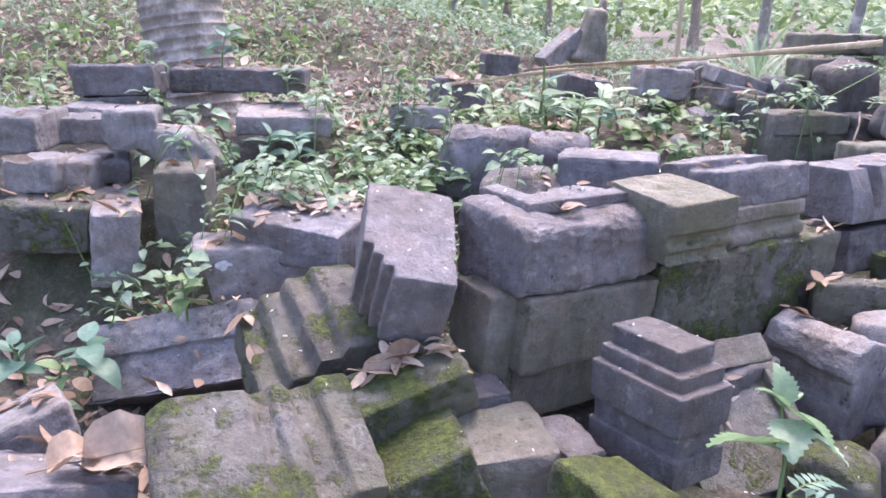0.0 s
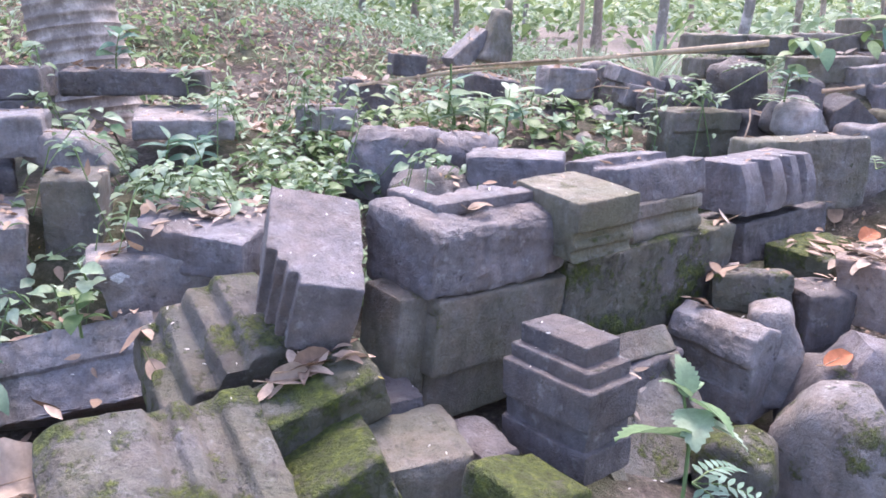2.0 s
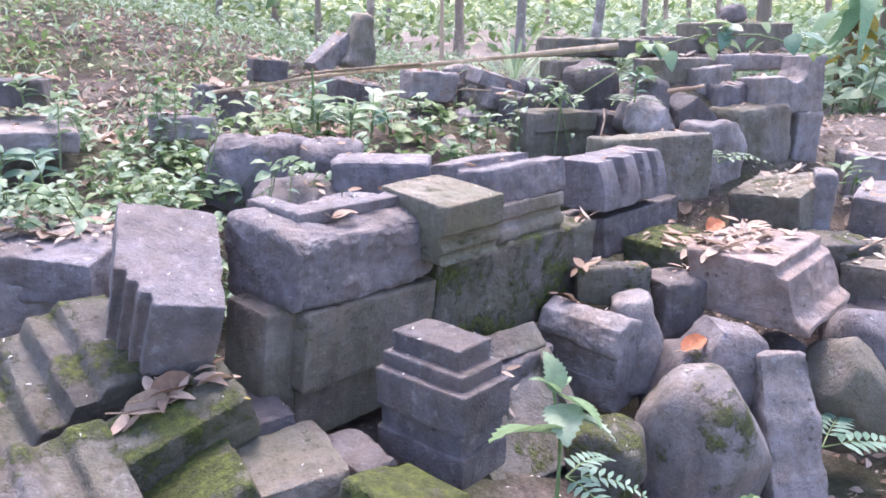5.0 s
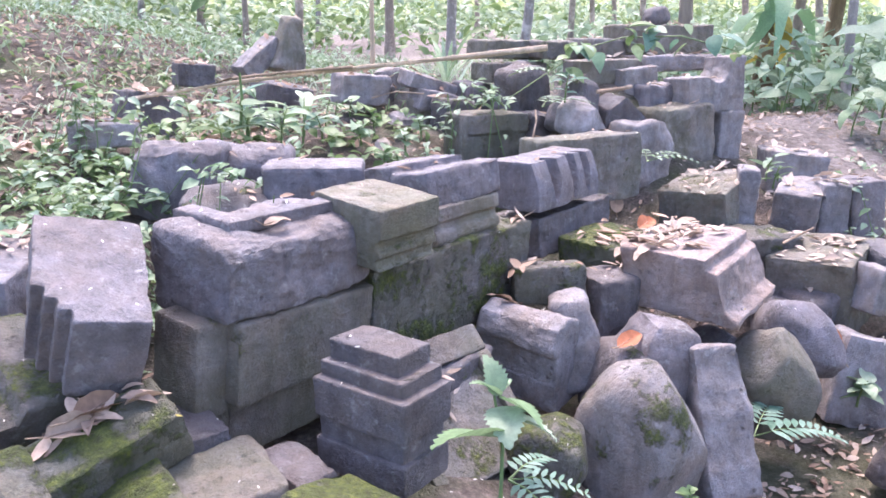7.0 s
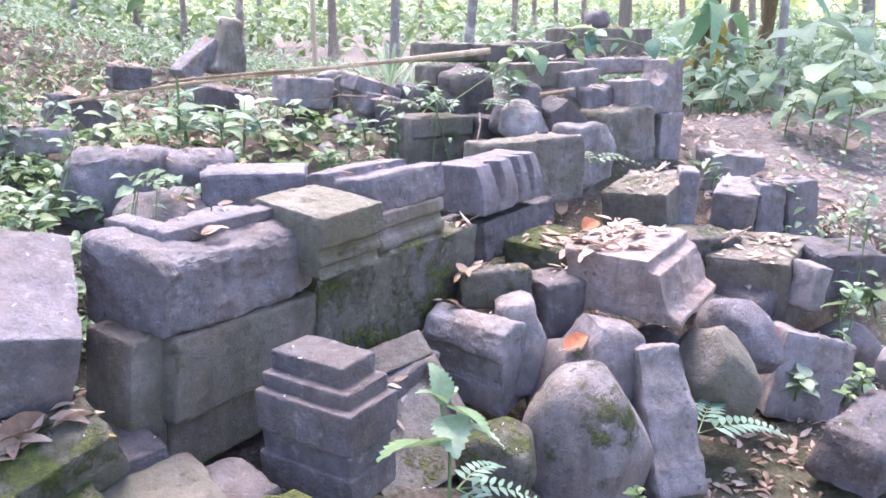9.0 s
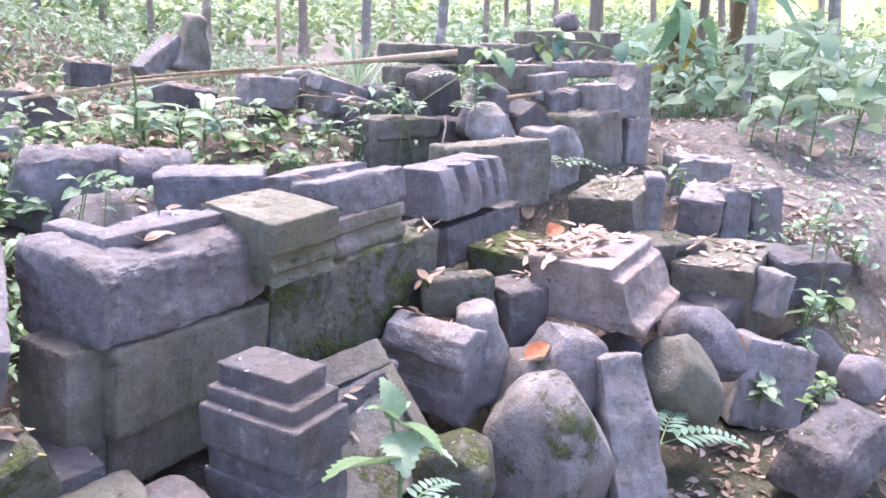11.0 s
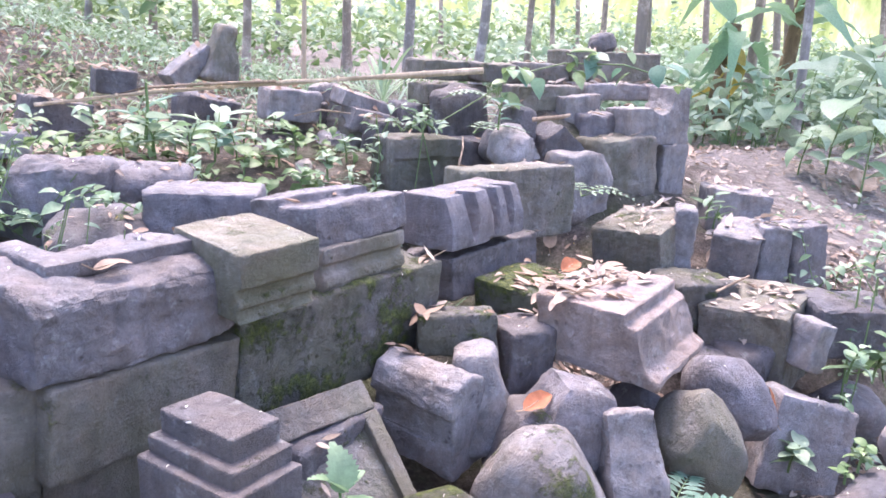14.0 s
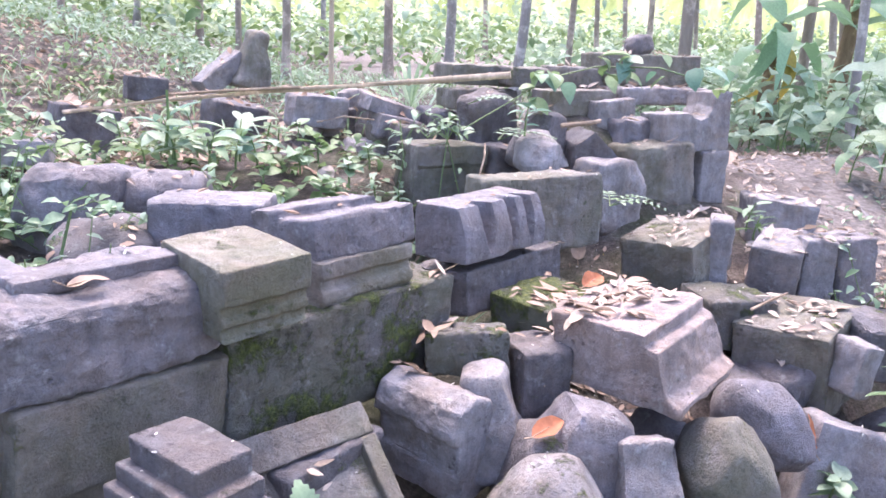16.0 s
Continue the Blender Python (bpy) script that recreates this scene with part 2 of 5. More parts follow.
def boulder(name, label, mat, place, turn, size, group="", flat=0.0, rough=0.02):
    """A worn rock: a lumpy ball of that size with a few flat broken sides."""
    _seed[0] += 1
    fr = random.Random(_seed[0])
    cuts = [(Vector((fr.gauss(0, 1), fr.gauss(0, 1), fr.gauss(0, 0.8))).normalized(), fr.uniform(0.70, 0.88)) for _ in range(9)]
    o = Vector((_seed[0] * 5.1, _seed[0] * 2.7, 0))
    bm = bmesh.new()
    bmesh.ops.create_icosphere(bm, subdivisions=4, radius=1)
    for v in bm.verts:
        p = v.co.copy()
        n = 2 + flat * 6
        q = p / sum(abs(c) ** n for c in p) ** (1 / n)
        k = 1 + 0.10 * noise.noise(p * 1.1 + o) + 0.07 * noise.noise(p * 2.3 + o) + rough * (noise.noise(p * 6 + o) + 0.6 * noise.noise(p * 14 + o))
        q = q * k
        for nrm, dist in cuts:
            over = q.dot(nrm) - dist
            if over > 0:
                q -= nrm * over * 0.82
        v.co = Vector((q.x * size[0] / 2, q.y * size[1] / 2, q.z * size[2] / 2))
    ob = finish(name, bm, mat, smooth=0, m=pose(*place, *turn))
    return tagged(ob, label, "stone", group)


def tiered(name, label, mat, place, turn, tiers, group="", bevel=0.006):
    """A hewn stone of several tiers, each (size, centre), as one solid piece."""
    _seed[0] += 1
    bm = bmesh.new()
    for size, at in tiers:
        one = bmesh.new()
        prism(one, size, BOX, "x")
        bmesh.ops.bevel(one, geom=one.edges[:], offset=bevel, segments=2, profile=0.6, affect="EDGES", clamp_overlap=True)
        densify(one, 0.035)
        weather(one, _seed[0], 0.003, 0.004)
        bmesh.ops.translate(one, verts=one.verts[:], vec=at)
        me = bpy.data.meshes.new("tier")
        one.to_mesh(me)
        one.free()
        bm.from_mesh(me)
        bpy.data.meshes.remove(me)
    return tagged(finish(name, bm, mat, smooth=55, m=pose(*place, *turn)), label, "stone", group)


def ease(a, b, v):
    k = min(1.0, max(0.0, (v - a) / (b - a)))
    return k * k * (3 - 2 * k)


def toothed(name, label, mat, place, turn, size):
    """A block whose front face, bowed a little inwards, is cut by three upright rounded notches."""
    _seed[0] += 1
    sx, sy, sz = size
    bm = bmesh.new()
    notches = ((0.30, 0.075), (0.60, 0.055), (0.82, 0.050))
    cols, rows = 60, 14
    grid = []
    for i in range(cols + 1):
        u = i / cols
        col = []
        for j in range(rows + 1):
            w = j / rows
            d = 0.02 + 0.16 * w - 0.06 * math.sin(math.pi * w)
            for at, half in notches:
                lift = 0.18 + 0.5 * max(0.0, abs(u - at) / half) ** 2
                k = max(0.0, 1 - (abs(u - at) / half) ** 8) * ease(lift - 0.06, lift + 0.12, w)
                d += 0.30 * k
            col.append(bm.verts.new(((u - 0.5) * sx, (d - 0.5) * sy, (w - 0.5) * sz)))
        col += [bm.verts.new(((u - 0.5) * sx, 0.5 * sy, 0.5 * sz)), bm.verts.new(((u - 0.5) * sx, 0.5 * sy, -0.5 * sz))]
        grid.append(col)
    n = len(grid[0])
    for a, b in zip(grid, grid[1:]):
        for j in range(n):
            bm.faces.new((a[j], b[j], b[(j + 1) % n], a[(j + 1) % n]))
    bm.faces.new(grid[0])
    bm.faces.new(grid[-1][::-1])
    bmesh.ops.recalc_face_normals(bm, faces=bm.faces[:])
    densify(bm, 0.045)
    weather(bm, _seed[0], 0.003, 0.005)
    return tagged(finish(name, bm, mat, smooth=50, m=pose(*place, *turn)), label, "stone", "stones of the stacked wall")


# ---- ground ----
def land(x, y):
    """Height of the ground: level before the heap, rising behind it, with a bank beyond the far left."""
    z = 0.30 * ease(2.1, 3.4, y) + 0.30 * ease(3.2, 4.8, y) + 0.25 * ease(4.6, 9, y) + 0.5 * ease(9, 30, y)
    z += 0.26 * ease(1.5, 0.6, x) * ease(4.5, 2.5, y)
    behind = y - max(2.25, 1.95 + 0.62 * x)
    off = 0.62 * ease(-0.4, 0.1, x)
    z += 0.24 * ease(0.1 + off, 0.7 + off, behind) * ease(3.3, 2.3, x) * ease(6.0, 4.4, y)
    z += 0.85 * ease(4.8, 9.5, y) * ease(3.0, -2.0, x)
    z += 0.24 * ease(2.2, 2.75, y) * ease(2.2, 2.7, x) * ease(6, 4, y)
    z += 0.17 * math.exp(-((x - 1.45) / 0.65) ** 2 - ((y - 5.25) / 0.42) ** 2)
    z += 0.42 * math.exp(-((x - 2.75) / 0.55) ** 2 - ((y - 4.1) / 0.4) ** 2)
    z -= 0.12 * ease(1.4, 2.2, x) * ease(2.9, 2.1, y)
    z += 0.018 * noise.noise(Vector((x * 1.7, y * 1.7, 0))) + 0.010 * noise.noise(Vector((x * 7, y * 7, 3)))
    return z


def sheet(name, xs, ys, mat):
    verts = [(x, y, land(x, y)) for y in ys for x in xs]
    w = len(xs)
    faces = [(j * w + i, j * w + i + 1, (j + 1) * w + i + 1, (j + 1) * w + i) for j in range(len(ys) - 1) for i in range(w - 1)]
    me = bpy.data.meshes.new(name)
    me.from_pydata(verts, [], faces)
    me.materials.append(mat)
    for p in me.polygons:
        p.use_smooth = True
    return new(name, me)


def spaced(lo, hi, far, step):
    inner = [lo + step * i for i in range(int((hi - lo) / step) + 1)]
    a, b, k = [], [], step
    v = lo
    while v > -far:
        k *= 1.35
        v -= k
        a.append(v)
    v, k = inner[-1], step
    while v < far:
        k *= 1.35
        v += k
        b.append(v)
    return a[::-1] + inner + b


tagged(sheet("ground", spaced(-5, 9, 300, 0.09), spaced(-1, 13, 300, 0.09), SOIL), "brown forest soil strewn with leaf litter", "ground", kind="structure")


def backdrop():
    """Pale sunlit woods far off, a plain glowing ring well beyond the trees."""
    m = Mat("glowing_far_woods", 1.0, 0.0)
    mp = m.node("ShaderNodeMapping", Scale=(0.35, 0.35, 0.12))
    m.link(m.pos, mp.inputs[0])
    # Sunlight on the far leaves is put into this colour, which glows.
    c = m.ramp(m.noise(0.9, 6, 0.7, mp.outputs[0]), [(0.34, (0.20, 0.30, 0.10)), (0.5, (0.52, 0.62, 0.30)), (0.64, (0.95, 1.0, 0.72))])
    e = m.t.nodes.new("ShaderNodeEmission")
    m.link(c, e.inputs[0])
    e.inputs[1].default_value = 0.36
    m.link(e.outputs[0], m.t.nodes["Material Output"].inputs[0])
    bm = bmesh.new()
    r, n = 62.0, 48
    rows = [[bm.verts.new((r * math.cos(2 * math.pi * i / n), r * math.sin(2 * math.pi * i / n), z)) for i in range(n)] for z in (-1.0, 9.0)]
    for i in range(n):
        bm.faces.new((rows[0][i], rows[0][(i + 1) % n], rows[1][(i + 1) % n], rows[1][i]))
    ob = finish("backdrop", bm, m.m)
    tagged(ob, "glowing ring painted as pale sunlit woodland in the far distance", "backdrop", kind="structure")


backdrop()

# ---- stones ----


stone("corner_cornice_stone", "large dark grey andesite corner block with worn edges", SLATE, (0.356, 2.127, 0.864), (2.0, 2.4, 34.7), (0.555, 0.297, 0.217), outline=((0, 0.03), (1, 0), (1, 1), (.30, 1), (.05, .90), (0, .78)), bevel=.016, rough=.009, lump=.020, group='stones of the stacked wall', step=.022)
stone("raised_corner_moulding", "raised angled moulding along the top of the corner block", SLATE, (0.352, 2.196, 0.982), (2.0, 2.4, 34.7), (0.440, 0.235, 0.040), outline=((0, 0), (1, 0), (1, .27), (.17, .27), (.17, 1), (0, 1)), axis='z', bevel=.009, rough=.004, lump=.006, group='stones of the stacked wall')
stone("mossy_wall_stone", "squared block with a green algae-covered top", ALGAE, (0.692, 2.206, 0.906), (4.1, -0.9, 27.5), (0.250, 0.290, 0.186), outline=((.02, 0), (1, 0), (1, 1), (0, 1), (0, .52), (.05, .47), (.05, .36), (.02, .31), (.02, .22), (.07, .17), (.07, .06)), bevel=.006, rough=.004, lump=.006, group='stones of the stacked wall', step=.022)
stone("stepped_wall_stone", "grey stepped block on the top course of the wall", SLATE, (1.035, 2.600, 0.924), (-9.4, 0.9, 29.3), (0.421, 0.300, 0.127), outline=((0, 0), (1, 0), (1, 1.22), (.55, 1.22), (.55, 1), (0, 1)), bevel=.012, group='stones of the stacked wall')
stone("moulded_wall_stone", "grey block with a rounded moulding along its face", OLIVE, (1.030, 2.560, 0.813), (-2.9, 2.0, 33.7), (0.412, 0.300, 0.137), outline=((.06, 0), (1, 0), (1, 1), (.02, 1), (.02, .66), (.06, .58), (.06, .44), (.01, .36), (.01, .16)), bevel=.006, rough=.004, lump=.006, group='stones of the stacked wall', step=.022)
stone("long_wall_stone", "long dark block with streaks of yellow-green moss", MOSSY, (0.972, 2.500, 0.592), (1.5, 1.5, 30.0), (0.900, 0.300, 0.345), bevel=.014, group='stones of the stacked wall')
stone("wall_course_stone", "dark block in the lower course of the wall", DARK, (1.738, 2.956, 0.615), (-7.3, 1.0, 30.4), (0.656, 0.280, 0.167), group='stones of the stacked wall')
stone("mossy_footing_stone", "green mossy block under the stepped moulding stone", MOSS, (0.366, 1.403, 0.433), (0.0, 12.0, 30.0), (0.200, 0.200, 0.200), group='stones heaped before the wall')
stone("ridged_stone", "grey block with ridged mouldings, leaning among the heap", GREY, (1.259, 2.259, 0.361), (5.7, 0.2, -62.7), (0.337, 0.169, 0.331), outline=((.05, 0), (1, 0), (1, .9), (.6, 1), (.2, .95), (0, .78), (0, .7), (.12, .64), (.12, .36), (.04, .32)), bevel=.014, group='stones heaped before the wall')
stone("upright_heap_stone", "upright rough grey stone in the heap", GREY, (1.442, 2.223, 0.390), (-9.9, -13.0, -25.3), (0.174, 0.200, 0.328), bevel=.035, lump=.03, taper=(.75, .8), group='stones heaped before the wall')
stone("moss_patched_stone", "small grey block with a bright moss patch", MOSSY, (1.440, 2.448, 0.537), (-8.0, -3.5, -21.7), (0.272, 0.182, 0.143), group='stones heaped before the wall')
stone("heap_stone", "dark rough stone wedged in the heap", DARK, (1.647, 2.352, 0.411), (0.0, 0.0, 0.0), (0.180, 0.200, 0.340), bevel=.03, group='stones heaped before the wall')
stone("cavetto_stone", "brown-grey block with a hollow moulded end, topped with dry leaves", BROWN, (1.993, 2.243, 0.586), (2.9, -1.6, -61.8), (0.452, 0.431, 0.233), outline=((0, 0), (1, 0), (1, .10), (.9, .22), (.86, .45), (.82, .80), (.72, .84), (.72, 1), (0, 1)), axis='y', bevel=.007, group='stones heaped before the wall')
stone("mossy_heap_stone", "moss-covered block behind the hollow moulded stone", MOSS, (1.824, 2.636, 0.571), (2.4, 1.7, -63.4), (0.290, 0.300, 0.136), group='stones heaped before the wall')
boulder("mossy_boulder", "rounded grey boulder with a mossy flank", FLANK, (1.480, 1.836, 0.157), (-12.0, 0.0, -20.0), (0.440, 0.380, 0.540), flat=.12, group='stones heaped before the wall')
boulder("small_mossy_boulder", "small green mossy boulder low in the heap", MOSS, (1.118, 1.835, 0.203), (0.0, 0.0, 0.0), (0.260, 0.260, 0.280), flat=.1, group='stones heaped before the wall')
stone("smooth_boulder", "smooth grey boulder resting on the mossy boulder", SLATE, (1.661, 2.048, 0.368), (0.0, 20.0, -10.0), (0.290, 0.280, 0.280), bevel=.06, lump=.03, taper=(.72, .7), group='stones heaped before the wall')
stone("tall_upright_stone", "tall tapering grey stone standing in the heap", GREY, (1.779, 1.851, 0.190), (-22.1, -3.3, -14.1), (0.187, 0.200, 0.512), bevel=.022, lump=.025, taper=(.9, .8), group='stones heaped before the wall')
boulder("lichen_boulder", "oval brownish boulder with lichen stains", OLIVE, (2.139, 1.954, 0.216), (0.0, -14.0, -20.0), (0.300, 0.300, 0.440), flat=.12, group='stones heaped before the wall')
boulder("disc_boulder", "disc-shaped dark grey boulder leaning on its neighbour", SLATE, (2.438, 2.132, 0.252), (-10.0, -20.0, -35.0), (0.340, 0.200, 0.380), flat=.1, group='stones heaped before the wall')
stone("leaning_block", "squared grey block leaning against the boulders", GREY, (2.780, 2.076, 0.037), (-11.4, 14.9, -22.6), (0.338, 0.160, 0.388), bevel=.025, lump=.02, group='stones heaped before the wall')
boulder("rounded_stone", "rounded blue-grey stone at the end of the heap", SLATE, (3.267, 2.240, 0.047), (0.0, 10.0, 0.0), (0.380, 0.280, 0.260), flat=.15, group='stones heaped before the wall')
stone("low_dark_stone", "dark squared stone lying on the ground", DARK, (2.560, 1.590, 0.050), (4.0, -6.0, 12.0), (0.460, 0.280, 0.220), bevel=.05, lump=.03, taper=(.86, .8), group='stones heaped before the wall')
boulder("rounded_stone", "rounded dark stone lying on the ground", SLATE, (2.836, 1.698, 0.220), (0.0, 0.0, 0.0), (0.200, 0.200, 0.180), flat=.1, group='stones heaped before the wall')
stone("leaf_topped_block", "dark squared block with an olive side and leaves on top", OLIVE, (2.760, 3.103, 0.601), (10.0, -5.7, -63.8), (0.362, 0.389, 0.240), bevel=.018, group='stones heaped before the wall')
stone("upright_slab", "upright grey slab beside the leaf-topped block", GREY, (2.888, 2.977, 0.620), (0.0, 0.0, -40.0), (0.100, 0.200, 0.349), group='stones heaped before the wall')
stone("low_mossy_stone", "low mossy stone under the leaf-topped block", MOSSY, (2.731, 2.705, 0.438), (0.0, 0.0, -10.0), (0.300, 0.260, 0.213), group='stones heaped before the wall')
stone("end_block", "grey squared block near the path", GREY, (3.221, 2.950, 0.562), (10.6, 2.8, -52.1), (0.220, 0.278, 0.249), bevel=.016, group='stones heaped before the wall')
stone("end_block", "grey squared block near the path", GREY, (3.345, 2.875, 0.560), (-1.5, 0.7, -21.3), (0.156, 0.200, 0.296), bevel=.016, group='stones heaped before the wall')
stone("end_block", "grey squared block near the path", SLATE, (3.499, 2.824, 0.558), (-3.4, -4.3, -8.3), (0.191, 0.200, 0.330), bevel=.016, group='stones heaped before the wall')
stone("leaf_strewn_slab", "flat slab strewn with small dry leaves", OLIVE, (2.935, 2.497, 0.314), (6.2, -4.3, -63.9), (0.375, 0.418, 0.387), bevel=.02, group='stones heaped before the wall')
stone("propped_stone", "narrow pale stone propped under the slab", GREY, (2.916, 2.211, 0.396), (0.0, 12.0, 0.0), (0.100, 0.140, 0.200), group='stones heaped before the wall')
stone("half_buried_stone", "grey block half hidden by weeds", DARK, (3.220, 2.330, 0.410), (4.0, 3.0, -20.0), (0.360, 0.300, 0.230), bevel=.03, lump=.03, group='stones heaped before the wall')
stone("under_slab_stone", "dark stone under the leaf-strewn slab", DARK, (2.701, 2.450, 0.182), (0.0, 0.0, -30.0), (0.300, 0.260, 0.231), group='stones heaped before the wall')
stone("wall_block", "dark mossy block of the back row", OLIVE, (2.090, 3.286, 0.791), (-4.2, -0.7, 4.7), (0.575, 0.250, 0.328), bevel=.018, group='stones of the back wall')
stone("curved_end_stone", "grey end stone with a deep curved cut in its top", GREY, (3.345, 3.912, 1.128), (-4.0, 0.6, 6.0), (0.480, 0.230, 0.345), outline=((0, 0), (1, 0), (1, 1), (.74, .98), (.71, .74), (.64, .58), (.54, .52), (.44, .56), (.36, .64), (0, .62)), axis='y', bevel=.010, group='stones of the back wall')

stone("wall_slab", "long flat slab on the back wall", GREY, (3.345, 4.270, 1.243), (-0.9, -0.2, 2.0), (0.640, 0.300, 0.095), group='stones of the back wall')
stone("wall_slab", "grey slab of the top course under a vine", OLIVE, (3.370, 4.440, 1.388), (-1.0, -0.0, 2.0), (0.700, 0.300, 0.185), group='stones of the back wall')
boulder("rounded_stone", "small dark rounded stone resting on the top slab", DARK, (3.350, 4.430, 1.530), (0.0, 0.0, 20.0), (0.200, 0.180, 0.140), flat=.1, group='stones of the back wall')
stone("wall_slab", "dark grey slab of the top course", OLIVE, (2.914, 4.459, 1.331), (-0.1, 2.8, 5.3), (0.294, 0.300, 0.119), group='stones of the back wall')
stone("wall_block", "dark grey slab of the top course", OLIVE, (2.696, 4.635, 1.319), (-0.1, 2.2, 6.2), (0.394, 0.300, 0.110), group='stones of the back wall')
stone("wall_slab", "dark grey slab of the top course", OLIVE, (2.389, 4.794, 1.319), (-1.2, 1.4, 4.0), (0.429, 0.300, 0.120), group='stones of the back wall')
stone("wall_block", "dark grey block under the top slab", OLIVE, (2.368, 4.688, 1.180), (-1.1, 0.5, 4.8), (0.420, 0.300, 0.119), group='stones of the back wall')
stone("wall_block", "brownish block of the back wall", OLIVE, (2.813, 4.202, 1.202), (-1.6, -0.1, 5.1), (0.530, 0.200, 0.144), group='stones of the back wall')
stone("rubble_block", "grey broken block lying behind the wall", GREY, (-0.133, 4.355, 0.942), (0.0, 0.0, 0.0), (0.340, 0.300, 0.120), bevel=.016, lump=.018, group='rubble behind the wall')
stone("rubble_block", "grey broken block lying behind the wall", GREY, (3.620, 3.403, 0.652), (0.0, 6.0, -20.0), (0.360, 0.200, 0.235), bevel=.016, lump=.018, group='rubble behind the wall')
stone("rounded_wall_stone", "large rounded grey block on the overgrown wall", SLATE, (0.221, 3.556, 0.735), (-1.0, 0.3, -21.2), (0.447, 0.405, 0.477), bevel=.07, lump=.05, taper=(.86, .85), group='stones of the stacked wall')
stone("rounded_wall_stone", "rounded grey block on the overgrown wall", SLATE, (0.529, 3.588, 0.777), (-0.3, 1.9, -10.5), (0.383, 0.438, 0.343), bevel=.07, lump=.05, taper=(.86, .85), group='stones of the stacked wall')
stone("flat_wall_stone", "flat grey block behind the mossy block", SLATE, (0.697, 3.090, 0.842), (-3.4, 0.1, -15.5), (0.404, 0.320, 0.202), bevel=.02, group='stones of the stacked wall')
boulder("flat_topped_stone", "worn flat rounded grey stone lying behind the corner block", DARK, (0.340, 3.060, 0.740), (4.0, -3.0, 12.0), (0.400, 0.330, 0.260), flat=.35, group='stones of the stacked wall')
stone("rubble_stone", "rough rounded grey stone on the back row", GREY, (2.313, 3.660, 0.990), (6.0, -8.0, 18.0), (0.242, 0.260, 0.166), bevel=.05, lump=.05, taper=(.72, .75), group='stones of the back wall')
stone("rubble_stone", "rough dark stone leaning among the rubble", DARK, (2.429, 3.920, 1.020), (0.0, 14.0, 30.0), (0.233, 0.240, 0.279), bevel=.035, lump=.045, taper=(.62, .8), group='rubble behind the wall')
stone("rubble_block", "dark wedge of broken stone among the rubble", DARK, (2.703, 3.860, 0.968), (0.0, 0.0, -6.0), (0.334, 0.240, 0.245), outline=((0, 0), (1, 0), (.94, .38), (.42, 1), (.1, .72)), axis='y', bevel=.014, lump=.02, group='rubble behind the wall')
stone("rubble_block", "small squared grey block on the back wall", GREY, (2.959, 4.130, 1.131), (-1.0, -4.0, 8.0), (0.281, 0.200, 0.195), bevel=.014, group='stones of the back wall')
stone("rubble_block", "rounded bluish grey block on the back wall", SLATE, (3.043, 4.000, 1.036), (0.0, 4.0, 12.0), (0.328, 0.240, 0.192), bevel=.03, lump=.03, taper=(.9, .8), group='stones of the back wall')
stone("wall_block", "yellowish olive squared block of the back row", OLIVE, (3.080, 3.830, 0.828), (0.0, -3.0, 8.0), (0.457, 0.300, 0.377), bevel=.035, lump=.03, taper=(.92, .86), group='stones of the back wall')
stone("wall_block", "rough rounded block of the back row", GREY, (2.700, 3.650, 0.780), (0.0, -3.0, 14.0), (0.310, 0.260, 0.379), bevel=.045, lump=.045, taper=(.88, .85), group='stones of the back wall')
stone("wall_block", "grey end block of the back row", GREY, (3.479, 3.900, 0.805), (0.0, 0.0, 8.0), (0.204, 0.240, 0.330), bevel=.016, group='stones of the back wall')
stone("ledge_block", "olive grey block with a ledge along its upper edge", OLIVE, (1.930, 4.080, 0.818), (-1.0, 1.0, 9.0), (0.428, 0.260, 0.345), outline=((.07, 0), (1, 0), (1, 1), (0, 1), (0, .70), (.07, .66)), bevel=.010, group='rubble behind the wall')
stone("rubble_stone", "low rounded grey stone among the weeds", GREY, (1.685, 4.820, 0.787), (0.0, 4.0, 10.0), (0.344, 0.340, 0.276), bevel=.06, lump=.05, taper=(.70, .7), group='rubble behind the wall')
stone("rubble_stone", "pointed grey stone standing in the rubble", GREY, (1.499, 5.180, 0.861), (0.0, 6.0, 20.0), (0.267, 0.260, 0.324), outline=((0, 0), (1, 0), (.80, .5), (.52, 1), (.36, .96), (.12, .4)), axis='y', bevel=.014, lump=.03, group='rubble behind the wall')
stone("rubble_block", "long grey block tilted on the rubble", GREY, (1.874, 4.910, 1.090), (2.0, 17.0, 4.0), (0.350, 0.260, 0.105), bevel=.012, group='rubble behind the wall')
stone("rubble_block", "dark slab tilted under the long block", GREY, (1.889, 4.820, 0.985), (2.0, 14.0, 4.0), (0.304, 0.240, 0.140), bevel=.012, group='rubble behind the wall')
stone("rubble_stone", "grey broken stone on the rubble", GREY, (1.766, 5.380, 1.026), (0.0, -10.0, 16.0), (0.216, 0.260, 0.304), bevel=.03, lump=.04, taper=(.8, .8), group='rubble behind the wall')
stone("rubble_block", "olive grey block lying on the rubble", GREY, (1.432, 5.030, 1.066), (0.0, 5.0, 8.0), (0.331, 0.260, 0.190), bevel=.02, lump=.02, group='rubble behind the wall')
stone("rubble_stone", "small upright grey stone in the rubble", OLIVE, (1.804, 4.820, 0.912), (0.0, -4.0, 18.0), (0.149, 0.200, 0.195), bevel=.025, lump=.03, taper=(.8, .85), group='rubble behind the wall')
